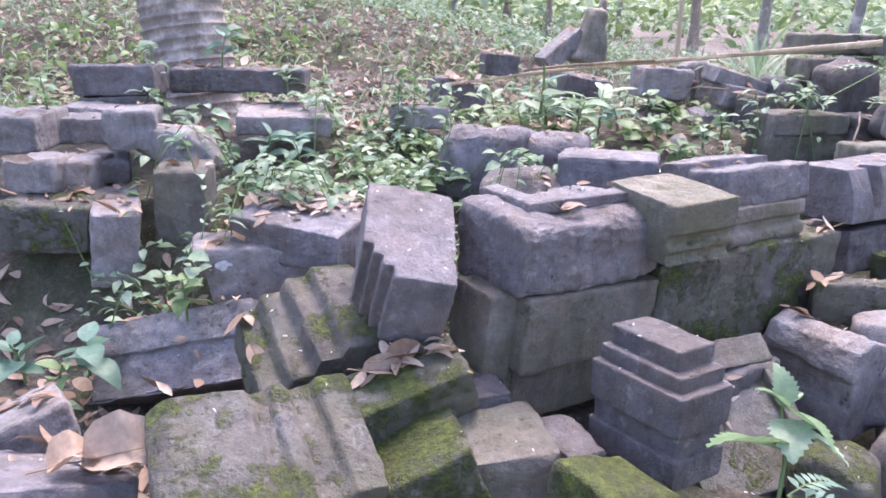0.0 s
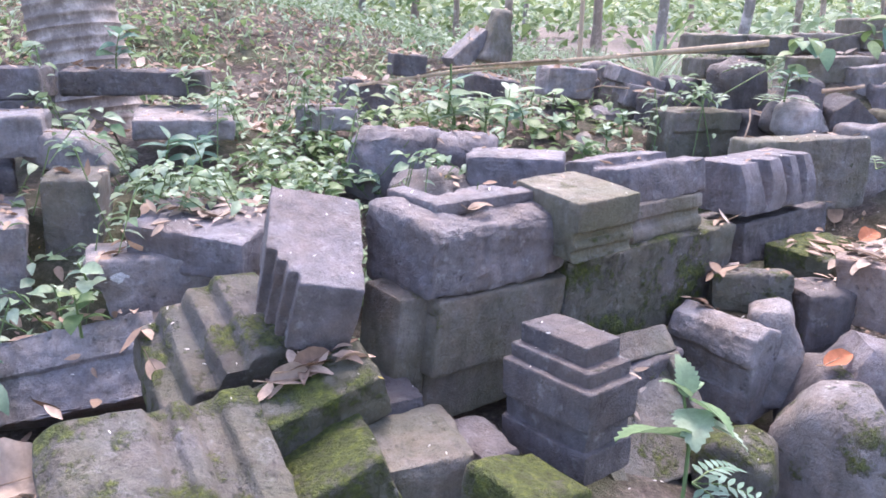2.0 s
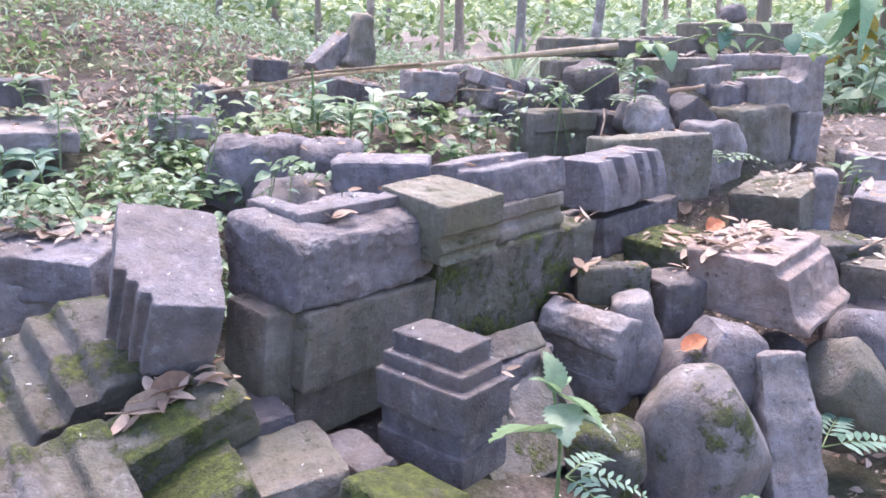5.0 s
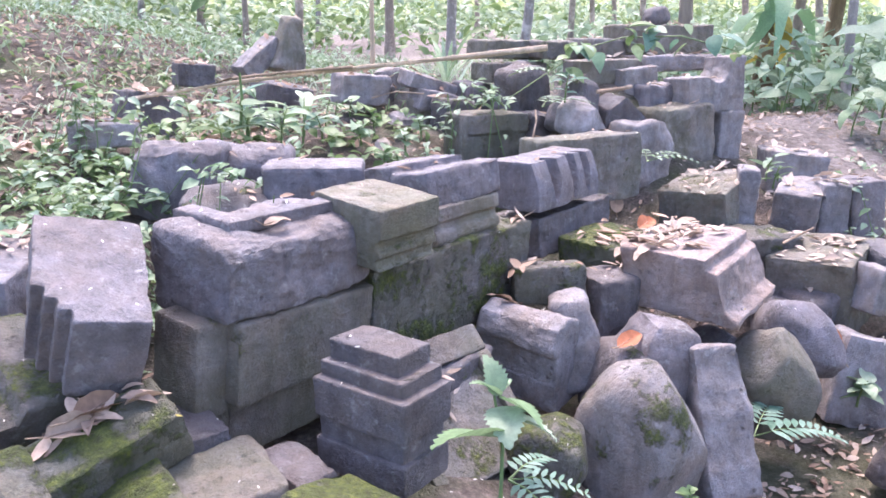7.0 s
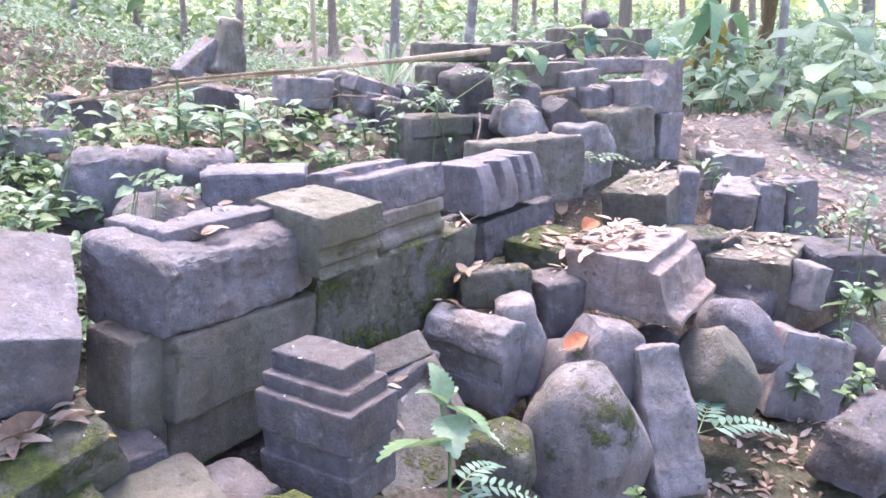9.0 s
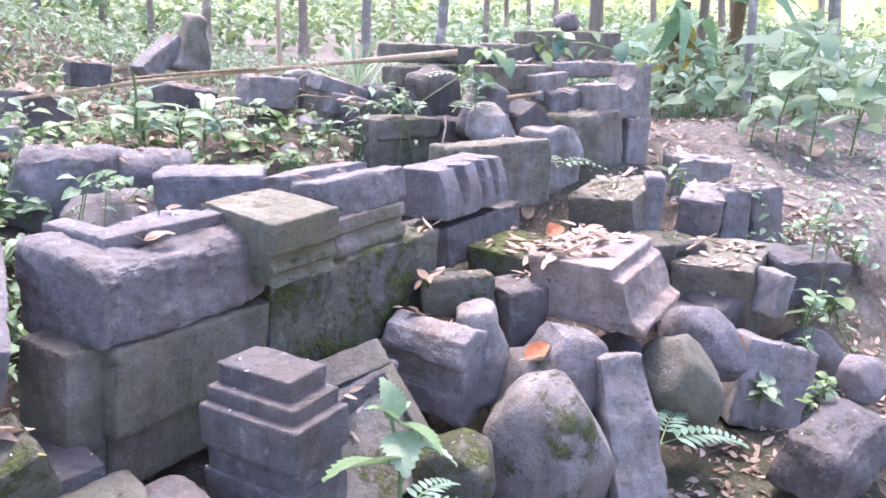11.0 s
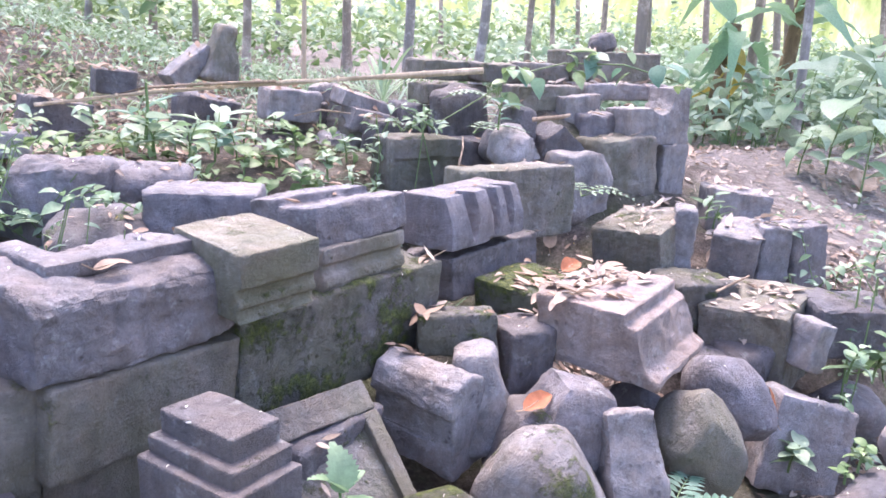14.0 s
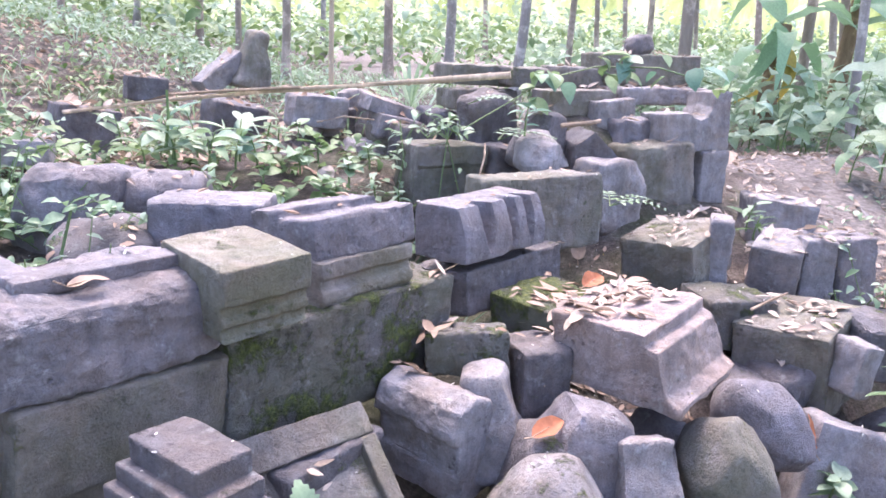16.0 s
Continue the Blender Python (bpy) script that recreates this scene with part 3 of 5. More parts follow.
stone("rubble_block", "dark angular block beside the bamboo pole", DARK, (0.960, 5.450, 0.939), (6.0, 12.0, 14.0), (0.343, 0.300, 0.296), bevel=.014, lump=.025, group='rubble behind the wall')
stone("rubble_stone", "dark stone half hidden by broad weeds", DARK, (1.065, 4.800, 0.720), (0.0, -8.0, 24.0), (0.288, 0.300, 0.234), bevel=.03, lump=.05, taper=(.8, .8), group='rubble behind the wall')
stone("rubble_block", "flat bluish grey stone among the rubble", SLATE, (2.195, 4.770, 1.011), (0.0, 2.0, 8.0), (0.269, 0.300, 0.188), bevel=.03, lump=.03, group='rubble behind the wall')
stone("rubble_stone", "large dark stone under a trailing weed", DARK, (2.318, 4.360, 1.060), (0.0, -6.0, 16.0), (0.316, 0.280, 0.346), bevel=.05, lump=.05, taper=(.8, .8), group='rubble behind the wall')
stone("rubble_stone", "dark stone beside the ledged block", DARK, (2.257, 4.100, 0.843), (0.0, 4.0, 10.0), (0.196, 0.240, 0.258), bevel=.03, lump=.03, group='rubble behind the wall')
stone("rubble_stone", "dark grey stone behind the ledged block", DARK, (1.920, 4.570, 0.913), (0.0, 6.0, 12.0), (0.201, 0.240, 0.217), bevel=.03, lump=.03, group='rubble behind the wall')
stone("rubble_stone", "dark stone wedged under the olive block", DARK, (1.609, 5.270, 0.959), (0.0, 0.0, 8.0), (0.216, 0.240, 0.222), bevel=.02, lump=.03, group='rubble behind the wall')
stone("leaning_slab", "grey slab leaning on the bank", OLIVE, (1.198, 6.296, 1.320), (0.0, 14.0, 20.0), (0.300, 0.240, 0.420), bevel=.03, lump=.03, taper=(.42, .7), group='rubble behind the wall')
stone("leaning_slab", "grey slab leaning on the bank", GREY, (0.960, 6.310, 1.220), (0.0, -36.0, 20.0), (0.400, 0.220, 0.150), bevel=.02, group='rubble behind the wall')
stone("rubble_block", "dark stone on the bank", DARK, (0.436, 5.975, 1.125), (0.0, 5.0, 10.0), (0.260, 0.220, 0.160), group='rubble behind the wall')
stone("dark_rubble_block", "very dark stone under a dead leaf", DARK, (0.082, 5.265, 0.924), (0.0, 10.0, 20.0), (0.340, 0.300, 0.280), group='rubble behind the wall')
stone("tilted_stepped_stone", "grey block with a stepped corner, tilted against the wall", SLATE, (-0.112, 1.945, 0.850), (22.0, 12.0, 6.0), (0.245, 0.390, 0.225), outline=((.34, 0), (1, 0), (1, 1), (0, 1), (0, .30), (.11, .30), (.11, .20), (.22, .20), (.22, .10), (.34, .10)), axis='z', bevel=.007, rough=.004, lump=.008, group='stones of the overgrown heap', step=.022)
stone("tilted_moulded_block", "grey block with a ledge along its face, tilted on its side", GREY, (-0.849, 2.290, 0.390), (-38.0, -13.0, -6.4), (0.579, 0.260, 0.260), outline=((0, 0), (1, 0), (1, 1), (0, 1), (0, .56), (.06, .53), (.06, 0.02)), bevel=.008, lump=.008, group='stones of the overgrown heap')
stone("ledge_block", "grey squared block low in the heap", GREY, (-1.159, 1.692, 0.445), (-12.6, -10.8, 38.4), (0.360, 0.271, 0.107), group='stones of the overgrown heap')
stone("ledge_block", "grey flat block low in the heap", SLATE, (-0.917, 1.443, 0.417), (-12.1, 16.2, 34.7), (0.337, 0.302, 0.200), group='stones of the overgrown heap')
stone("mossy_grooved_block", "olive grey mossy block with grooves across its top", MOSSY, (-0.410, 1.465, 0.480), (17.0, 2.0, 24.0), (0.470, 0.360, 0.260), outline=((0, 0), (1, 0), (1, .97), (.84, 1), (.80, .90), (.70, .90), (.66, 1), (.60, 1), (.57, .93), (.50, .93), (.47, 1), (.10, 1), (0, .86)), axis='y', bevel=.009, rough=.005, lump=.010, group='stones of the overgrown heap')
stone("mossy_bench_stone", "dark mossy stone with dry leaves on top", MOSSY, (-0.113, 1.688, 0.572), (12.0, -14.0, 22.0), (0.380, 0.170, 0.140), bevel=.014, lump=.010, group='stones of the overgrown heap')
stone("mossy_bench_stone", "dark mossy stone wedged below", MOSS, (-0.093, 1.527, 0.442), (0.0, -20.0, 15.0), (0.340, 0.240, 0.160), group='stones of the overgrown heap')
stone("ridged_mossy_stone", "dark ridged stone spotted with moss", MOSSY, (-0.385, 1.990, 0.585), (20.0, 4.0, 27.0), (0.360, 0.360, 0.290), outline=((0, 0), (1, 0), (1, .90), (.94, 1), (.60, 1), (.56, .86), (.40, .86), (.36, .68), (.20, .68), (.16, .50), (0, .46)), axis='y', bevel=.009, rough=.005, lump=.010, group='stones of the overgrown heap')
bracket = stone("bracket_stone", "grey block with a hollowed end and a white lichen patch", GREY, (-0.672, 2.491, 0.650), (-3.8, 3.2, 17.5), (0.400, 0.271, 0.205), outline=((.16, 0), (1, 0), (1, 1), (0, .96), (0, .62), (.10, .50)), axis='y', bevel=.02, group='stones of the overgrown heap')
stone("leaf_topped_slab", "grey slab with a pile of dry leaves", SLATE, (-0.490, 2.553, 0.771), (4.0, 6.0, -18.0), (0.420, 0.340, 0.140), group='stones of the overgrown heap')
stone("fluted_upright_stone", "upright grey stone with a groove down its face", GREY, (-1.302, 2.852, 0.662), (2.7, 6.3, 22.0), (0.171, 0.441, 0.285), outline=((0, 0), (1, 0), (1, 1), (0, 1)), group='stones of the overgrown heap')
stone("heap_block", "dark squared block in the overgrown heap", DARK, (-1.449, 3.195, 0.871), (1.4, 2.4, 22.7), (0.175, 0.297, 0.105), bevel=.016, group='stones of the overgrown heap')
stone("heap_block", "grey squared block in the overgrown heap", GREY, (-1.599, 2.936, 0.897), (-1.9, 2.5, 2.2), (0.195, 0.242, 0.130), bevel=.016, group='stones of the overgrown heap')
stone("heap_block", "grey squared block in the overgrown heap", GREY, (-1.474, 3.032, 0.852), (-2.9, 3.8, -1.6), (0.110, 0.300, 0.184), bevel=.016, group='stones of the overgrown heap')
stone("heap_block", "mossy dark block in the overgrown heap", MOSSY, (-1.487, 2.761, 0.742), (-1.3, 4.9, 10.1), (0.309, 0.300, 0.177), bevel=.016, group='stones of the overgrown heap')
stone("heap_block", "grey squared block in the overgrown heap", OLIVE, (-1.050, 2.960, 0.740), (2.6, 5.0, 8.0), (0.200, 0.300, 0.380), bevel=.016, group='stones of the overgrown heap')
stone("heap_block", "dark squared block in the overgrown heap", DARK, (-1.741, 4.124, 1.163), (-1.3, -0.3, 5.1), (0.421, 0.300, 0.154), bevel=.016, group='stones of the overgrown heap')
stone("heap_block", "dark squared block in the overgrown heap", DARK, (-1.737, 4.111, 1.049), (-0.1, -0.3, 2.2), (0.364, 0.300, 0.074), bevel=.016, group='stones of the overgrown heap')
stone("heap_block", "dark squared block in the overgrown heap", DARK, (-1.176, 4.487, 1.132), (-0.2, 1.0, 0.9), (0.760, 0.300, 0.130), bevel=.016, group='stones of the overgrown heap')
stone("heap_block", "grey squared block in the overgrown heap", GREY, (-0.875, 4.124, 0.953), (-0.2, 2.8, 11.9), (0.472, 0.730, 0.104), bevel=.016, group='stones of the overgrown heap')
stone("heap_block", "grey squared block in the overgrown heap", GREY, (-1.944, 3.344, 1.005), (0.0, 0.0, 5.0), (0.400, 0.400, 0.160), bevel=.016, group='stones of the overgrown heap')
stone("heap_block", "grey squared block in the overgrown heap", GREY, (-1.713, 3.578, 0.984), (0.0, 0.0, 0.0), (0.340, 0.300, 0.120), bevel=.016, group='stones of the overgrown heap')
stone("heap_block", "grey squared block in the overgrown heap", GREY, (-1.329, 3.205, 1.038), (0.0, 0.0, 20.0), (0.200, 0.300, 0.160), bevel=.016, group='stones of the overgrown heap')
stone("heap_block", "grey squared block in the overgrown heap", GREY, (-1.677, 3.819, 1.006), (0.0, 4.0, 0.0), (0.400, 0.300, 0.100), bevel=.016, group='stones of the overgrown heap')
boulder("rounded_heap_stone", "rounded grey block with lichen on top", GREY, (-1.161, 3.238, 0.948), (-1.2, 5.4, 32.7), (0.356, 0.479, 0.178), flat=.4, group='stones of the overgrown heap')
stone("footing_block", "brownish block at the foot of the wall", OLIVE, (0.140, 1.627, 0.398), (0.0, 0.0, 14.0), (0.240, 0.260, 0.240), bevel=.03, group='stones of the stacked wall')
stone("footing_block", "dark narrow stone at the foot of the wall", DARK, (0.312, 1.644, 0.369), (0.0, 0.0, 25.0), (0.120, 0.200, 0.260), bevel=.02, group='stones of the stacked wall')
stone("footing_block", "dark block at the foot of the wall", DARK, (-0.049, 1.828, 0.406), (0.0, 0.0, 20.0), (0.400, 0.300, 0.300), bevel=.02, group='stones of the stacked wall')
# The next four dark stones are added to stand in for shaded gaps.
stone("wedged_stone", "dark filler stone added in the gap between the panel and the wall", DARK, (0.897, 2.117, 0.350), (0.0, 0.0, 33.0), (0.360, 0.120, 0.200), bevel=.02, group='stones heaped before the wall')
boulder("wedged_stone", "dark filler stone added in the shaded gap under the hollow moulded stone", DARK, (2.051, 2.212, 0.235), (0.0, 0.0, 0.0), (0.240, 0.240, 0.240), flat=.2, group='stones heaped before the wall')
boulder("wedged_stone", "dark filler stone added in a shaded gap low in the heap", DARK, (1.528, 2.068, 0.232), (0.0, 0.0, 0.0), (0.300, 0.300, 0.400), flat=.2, group='stones heaped before the wall')
boulder("wedged_stone", "dark filler stone added in the shaded gap under the flat slab", DARK, (2.819, 2.415, 0.233), (0.0, 0.0, 0.0), (0.340, 0.300, 0.300), flat=.2, group='stones heaped before the wall')
tiered("stepped_moulding_stone", "blue-grey block with stepped mouldings, standing before the wall", DARK, (0.544, 1.690, 0.522), (-1.5, 2.6, 32.7), (((0.188, 0.293, 0.104), (0.000, 0.000, 0.072)), ((0.168, 0.273, 0.084), (0.008, 0.008, -0.020)), ((0.183, 0.288, 0.084), (0.002, 0.002, -0.082)), ((0.163, 0.263, 0.050), (0.012, 0.012, 0.136)), ((0.133, 0.223, 0.085), (0.024, 0.026, 0.169))), group="stones heaped before the wall")
tiered("framed_panel_stone", "brown-grey slab with a raised border leaning on the wall", OLIVE, (0.862, 2.004, 0.330), (-46.0, 0.2, 21.5), (((0.440, 0.070, 0.460), (0.000, 0.010, 0.000)), ((0.440, 0.034, 0.095), (0.000, -0.036, 0.1825)), ((0.052, 0.034, 0.362), (0.194, -0.036, -0.049)), ((0.052, 0.034, 0.362), (-0.194, -0.036, -0.049))), group="stones heaped before the wall")
tiered("corner_pier_stone", "olive-stained grey corner block on a recessed plinth", OLIVE, (0.378, 2.096, 0.638), (4.4, 4.8, 35.1), (((0.610, 0.213, 0.232), (0.040, 0.000, 0.000)), ((0.560, 0.163, 0.200), (0.040, 0.032, -0.210)), ((0.115, 0.170, 0.430), (-0.300, 0.030, -0.095))), group="stones of the stacked wall", bevel=.012)
toothed("toothed_stone", "grey sloping block with carved teeth along its face", SLATE, (1.672, 2.892, 0.846), (-1.9, 0.3, 29.0), (0.500, 0.250, 0.200))


# white lichen on the hollowed stone
bm = bmesh.new()
bmesh.ops.create_icosphere(bm, subdivisions=3, radius=1)
for v in bm.verts:
    k = 1 + 0.35 * noise.noise(v.co * 2.2 + Vector((4, 1, 7)))
    v.co = Vector((v.co.x * 0.040 * k, v.co.y * 0.012, v.co.z * 0.030 * k))
patch = part("lichen_patch", bm, LICHEN, bracket, "crusty white lichen patch")
patch.matrix_basis = bracket.matrix_basis.inverted() @ pose(-0.735, 2.338, 0.712, -12, 0, 17.5)


# ---- plants and litter ----
rnd = random.Random(4)
bpy.context.view_layer.update()
_deps = bpy.context.evaluated_depsgraph_get()


def drop(x, y, z=2.0):
    """Where a thing let fall at x, y comes to rest, and the slope there."""
    hit, p, n, *_ = scene.ray_cast(_deps, Vector((x, y, z)), Vector((0, 0, -1)))
    return (p, n) if hit else (Vector((x, y, land(x, y))), Vector((0, 0, 1)))


def blade(length, width, fold=0.25, curl=0.35, point=0.35, rows=4):
    """A leaf: verts and faces, along +x from its base, folded along the midrib and curling down."""
    vs, fs = [], []
    for i in range(rows + 1):
        u = i / rows
        w = width * 0.5 * math.sin(math.pi * min(1, u ** (0.55 + point))) ** 0.8 if 0 < i < rows else 0.001
        a = curl * u * u
        x, z = length * u * (1 - 0.25 * a), -length * a * u * 0.6
        vs += [(x, -w, z + fold * w), (x, 0, z), (x, w, z + fold * w)]
    for i in range(rows):
        a = 3 * i
        fs += [(a, a + 3, a + 4, a + 1), (a + 1, a + 4, a + 5, a + 2)]
    return vs, fs


def gather(name, mat, items):
    """Many leaves as one mesh: items of (matrix, verts and faces)."""
    vs, fs = [], []
    for m, (v, f) in items:
        k = len(vs)
        vs += [tuple(m @ Vector(p)) for p in v]
        fs += [tuple(i + k for i in q) for q in f]
    me = bpy.data.meshes.new(name)
    me.from_pydata(vs, [], fs)
    me.materials.append(mat)
    for p in me.polygons:
        p.use_smooth = True
    return me


def tube(bm, path, r0, r1, sides=6):
    rings = []
    n = len(path)
    for i, p in enumerate(path):
        p = Vector(p)
        d = (Vector(path[min(i + 1, n - 1)]) - Vector(path[max(i - 1, 0)])).normalized()
        a = d.orthogonal().normalized()
        b = d.cross(a)
        r = r0 + (r1 - r0) * i / (n - 1)
        rings.append([bm.verts.new(p + r * (math.cos(2 * math.pi * k / sides) * a + math.sin(2 * math.pi * k / sides) * b)) for k in range(sides)])
    for u, v in zip(rings, rings[1:]):
        q = min(range(sides), key=lambda s: (v[s].co - u[0].co).length)
        for k in range(sides):
            bm.faces.new((u[k], u[(k + 1) % sides], v[(k + 1 + q) % sides], v[(k + q) % sides]))
    bm.faces.new(rings[0][::-1])
    bm.faces.new(rings[-1])
    bmesh.ops.recalc_face_normals(bm, faces=bm.faces[:])


def aim(p, yaw, pitch, roll=0.0):
    return Matrix.Translation(p) @ Matrix.Rotation(yaw, 4, "Z") @ Matrix.Rotation(-pitch, 4, "Y") @ Matrix.Rotation(roll, 4, "X")


LEAF_MESHES = {}


def leaf_mesh(mat, shape):
    """Three shared leaf meshes for each material and shape, a leaf one metre long."""
    key = (mat.name, shape)
    if key not in LEAF_MESHES:
        w, point = {"broad": (0.62, 0.2), "long": (0.34, 0.3), "lance": (0.22, 0.35), "grass": (0.07, 0.5), "toothed": (0.62, 0.1)}[shape]
        if shape == "toothed":
            v, f = blade(1, w, 0.3, 0.4, point, 18)
            v = [(x + (0.02 if i // 3 % 2 else -0.02) * (i % 3 != 1), y * (1.12 if i // 3 % 2 else 0.9), z) for i, (x, y, z) in enumerate(v)]
            LEAF_MESHES[key] = [gather("leaf", mat, [(Matrix.Identity(4), (v, f))])]
            return LEAF_MESHES[key]
        LEAF_MESHES[key] = [gather("leaf", mat, [(Matrix.Identity(4), blade(1, w * k, 0.3, c, point, 6))]) for k, c in ((1, 0.35), (0.9, 0.7), (1.1, 0.15))]
    return LEAF_MESHES[key]


def plant(name, label, at, height, leaves, size, mat=LEAF, shape="broad", spread=0.6, group="", droop=0.2):
    """A small plant: a bent stem and single leaves up along it."""
    root = new(name)
    root.location = at
    r = random.Random(int(abs(at[0]) * 977 + abs(at[1]) * 613 + height * 91))
    lean, bm = r.uniform(0, 6.28), bmesh.new()
    path = [(0.22 * height * u * u * math.cos(lean), 0.22 * height * u * u * math.sin(lean), height * u) for u in (-0.08, 0.25, 0.5, 0.75, 1)]
    tube(bm, path, 0.005 + 0.006 * height, 0.0025, 5)
    part("stem", bm, STEM, root)
    kinds = leaf_mesh(mat, shape)
    for i in range(leaves):
        u = (i + 0.6) / leaves
        u = 0.25 + 0.75 * u if shape != "grass" else 0.02
        k = 0.22 * height * u * u
        p = (k * math.cos(lean), k * math.sin(lean), height * u)
        s = size * r.uniform(0.65, 1.15) * (0.75 if i == leaves - 1 else 1)
        ob = new("leaf", r.choice(kinds))
        ob.parent = root
        pitch = r.uniform(-droop, spread) if shape != "grass" else r.uniform(0.5, 1.3)
        ob.matrix_basis = aim(p, i * 2.4 + r.uniform(-0.4, 0.4), pitch, r.uniform(-0.5, 0.5)) @ Matrix.Scale(s, 4)
    return tagged(root, label, "plant", group)


def creeper(name, label, spots, leaf, mat, n=46, reach=0.35, seed=1):
    """A trailing weed: thin runners over the stones with many small leaves."""
    r = random.Random(seed)
    root = new(name)
    x0, y0 = spots[0]
    p0, _ = drop(x0, y0)
    root.location = p0
    items = []
    for x, y in spots:
        for _k in range(3):
            a, path = r.uniform(0, 6.28), []
            for i in range(5):
                d = reach * i / 4
                q, _n = drop(x + d * math.cos(a) + r.uniform(-0.03, 0.03), y + d * math.sin(a))
                path.append(q - p0 + Vector((0, 0, 0.03 + 0.10 * math.sin(i * 0.8) * r.uniform(0.6, 1.5))))
            bm = bmesh.new()
            tube(bm, path, 0.0042, 0.002, 4)
            part("runner", bm, STEM, root)
            for i in range(n // 3):
                u = r.uniform(0, 3.99)
                k = int(u)
                q = path[k].lerp(path[k + 1], u - k) + Vector((r.uniform(-1, 1), r.uniform(-1, 1), r.uniform(-0.2, 1))) * 0.035
                s = leaf * r.uniform(0.55, 1.25)
                items.append((aim(q, r.uniform(0, 6.28), r.uniform(-0.5, 0.5), r.uniform(-0.6, 0.6)), blade(s, s * r.uniform(0.42, 0.6), 0.3, 0.4, 0.2, 3)))
    ob = new("foliage", gather("foliage", mat, items))
    ob.parent = root
    tagged(ob, kind="stuff")
    return tagged(root, label, "weed")


def fern(name, label, at, yaw, pitch, length, pairs, mat, fronds=3):
    root = new(name)
    root.location = at
    for f in range(fronds):
        bm, items = bmesh.new(), []
        y = yaw + (f - (fronds - 1) / 2) * 0.9
        path = [(length * u * math.cos(y), length * u * math.sin(y), length * (math.tan(pitch) * u - 0.5 * u * u)) for u in (0, 0.3, 0.6, 1)]
        tube(bm, path, 0.003, 0.001, 4)
        part("stalk", bm, STEM, root)
        for i in range(pairs):
            u = 0.2 + 0.8 * i / (pairs - 1)
            p = Vector((length * u * math.cos(y), length * u * math.sin(y), length * (math.tan(pitch) * u - 0.5 * u * u)))
            s = length * 0.32 * (1 - 0.6 * u)
            for side in (-1, 1):
                items.append((aim(p, y + side * 1.15, 0.1), blade(s, s * 0.34, 0.2, 0.2, 0.2, 3)))
        ob = new("frond", gather("frond", mat, items))
        ob.parent = root
    return tagged(root, label, "fern")


def dead_leaf(name, label, at, yaw, length, width, mat=DRY, pitch=0.1, roll=0.0, curl=0.5, fold=0.35):
    """One large fallen leaf, crumpled, with its stalk."""
    r = random.Random(int(abs(at[0]) * 1000))
    o, v, f, n, w = Vector((r.uniform(0, 50), r.uniform(0, 50), 0)), [], [], 12, 6
    for i in range(n + 1):
        u = i / n
        half = width * 0.5 * max(0.02, math.sin(math.pi * u ** 0.8)) ** 0.7
        for j in range(w + 1):
            c = 2 * j / w - 1
            q = Vector((u * length * 14, c * half * 14, 0)) + o
            z = fold * abs(c) ** 1.5 * half - length * curl * u * u * 0.4 + 0.30 * width * noise.noise(q) + 0.13 * width * noise.noise(q * 2.3)
            v.append((length * u * (1 - 0.15 * curl * u) + 0.03 * length * noise.noise(q * 1.7), c * half * (1 + 0.14 * noise.noise(q * 2)), z))
    for i in range(n):
        for j in range(w):
            k = i * (w + 1) + j
            f.append((k, k + w + 1, k + w + 2, k + 1))
    ob = new(name, gather(name, mat, [(Matrix.Identity(4), (v, f))]))
    rest, _n = drop(at[0], at[1], at[2] + 0.10)
    ob.matrix_basis = aim(Vector((at[0], at[1], min(at[2], rest.z + 0.025))), yaw, pitch, roll)
    bm = bmesh.new()
    tube(bm, [(-0.25 * length, 0, 0.02), (0, 0, 0.001), (0.5 * length, 0, 0.002 - 0.04 * length * curl)], 0.0022, 0.0012, 4)
    part("stalk", bm, TWIG, ob)
    return tagged(ob, label, "dead leaf")


def litter(name, label, spots, mat, lo, hi, lift=0.006, category="leaf litter", top=2.0, flat=1.0, low=False):
    """Fallen leaves lying where they dropped, too many to count."""
    items = []
    for x, y in spots:
        p, n = drop(x, y, top)
        if n.z < 0.72 or (low and p.z > land(x, y) + 0.05):
            continue
        s = rnd.uniform(lo, hi)
        tilt = n.to_track_quat("Z", "Y").to_matrix().to_4x4()
        m = Matrix.Translation(p + n * (lift + 0.12 * s * rnd.random())) @ tilt @ aim(Vector((0, 0, 0)), rnd.uniform(0, 6.28), flat * rnd.uniform(-0.35, 0.5), flat * rnd.uniform(-0.6, 0.6))
        items.append((m, blade(s, s * rnd.uniform(0.26, 0.50), rnd.uniform(-0.3, 0.9), (0.3 + 0.7 * flat) * rnd.uniform(-0.5, 0.7), 0.2, 4)))
    ob = new(name, gather(name, mat, items))
    return tagged(ob, label, category, kind="stuff")


def around(cx, cy, rx, ry, n, turn=0.0):
    out = []
    for _ in range(n):
        a, d = rnd.uniform(0, 6.28), math.sqrt(rnd.random())
        u, v = rx * d * math.cos(a), ry * d * math.sin(a)
        out.append((cx + u * math.cos(turn) - v * math.sin(turn), cy + u * math.sin(turn) + v * math.cos(turn)))
    return out


def box_spots(x0, x1, y0, y1, n):
    return [(rnd.uniform(x0, x1), rnd.uniform(y0, y1)) for _ in range(n)]


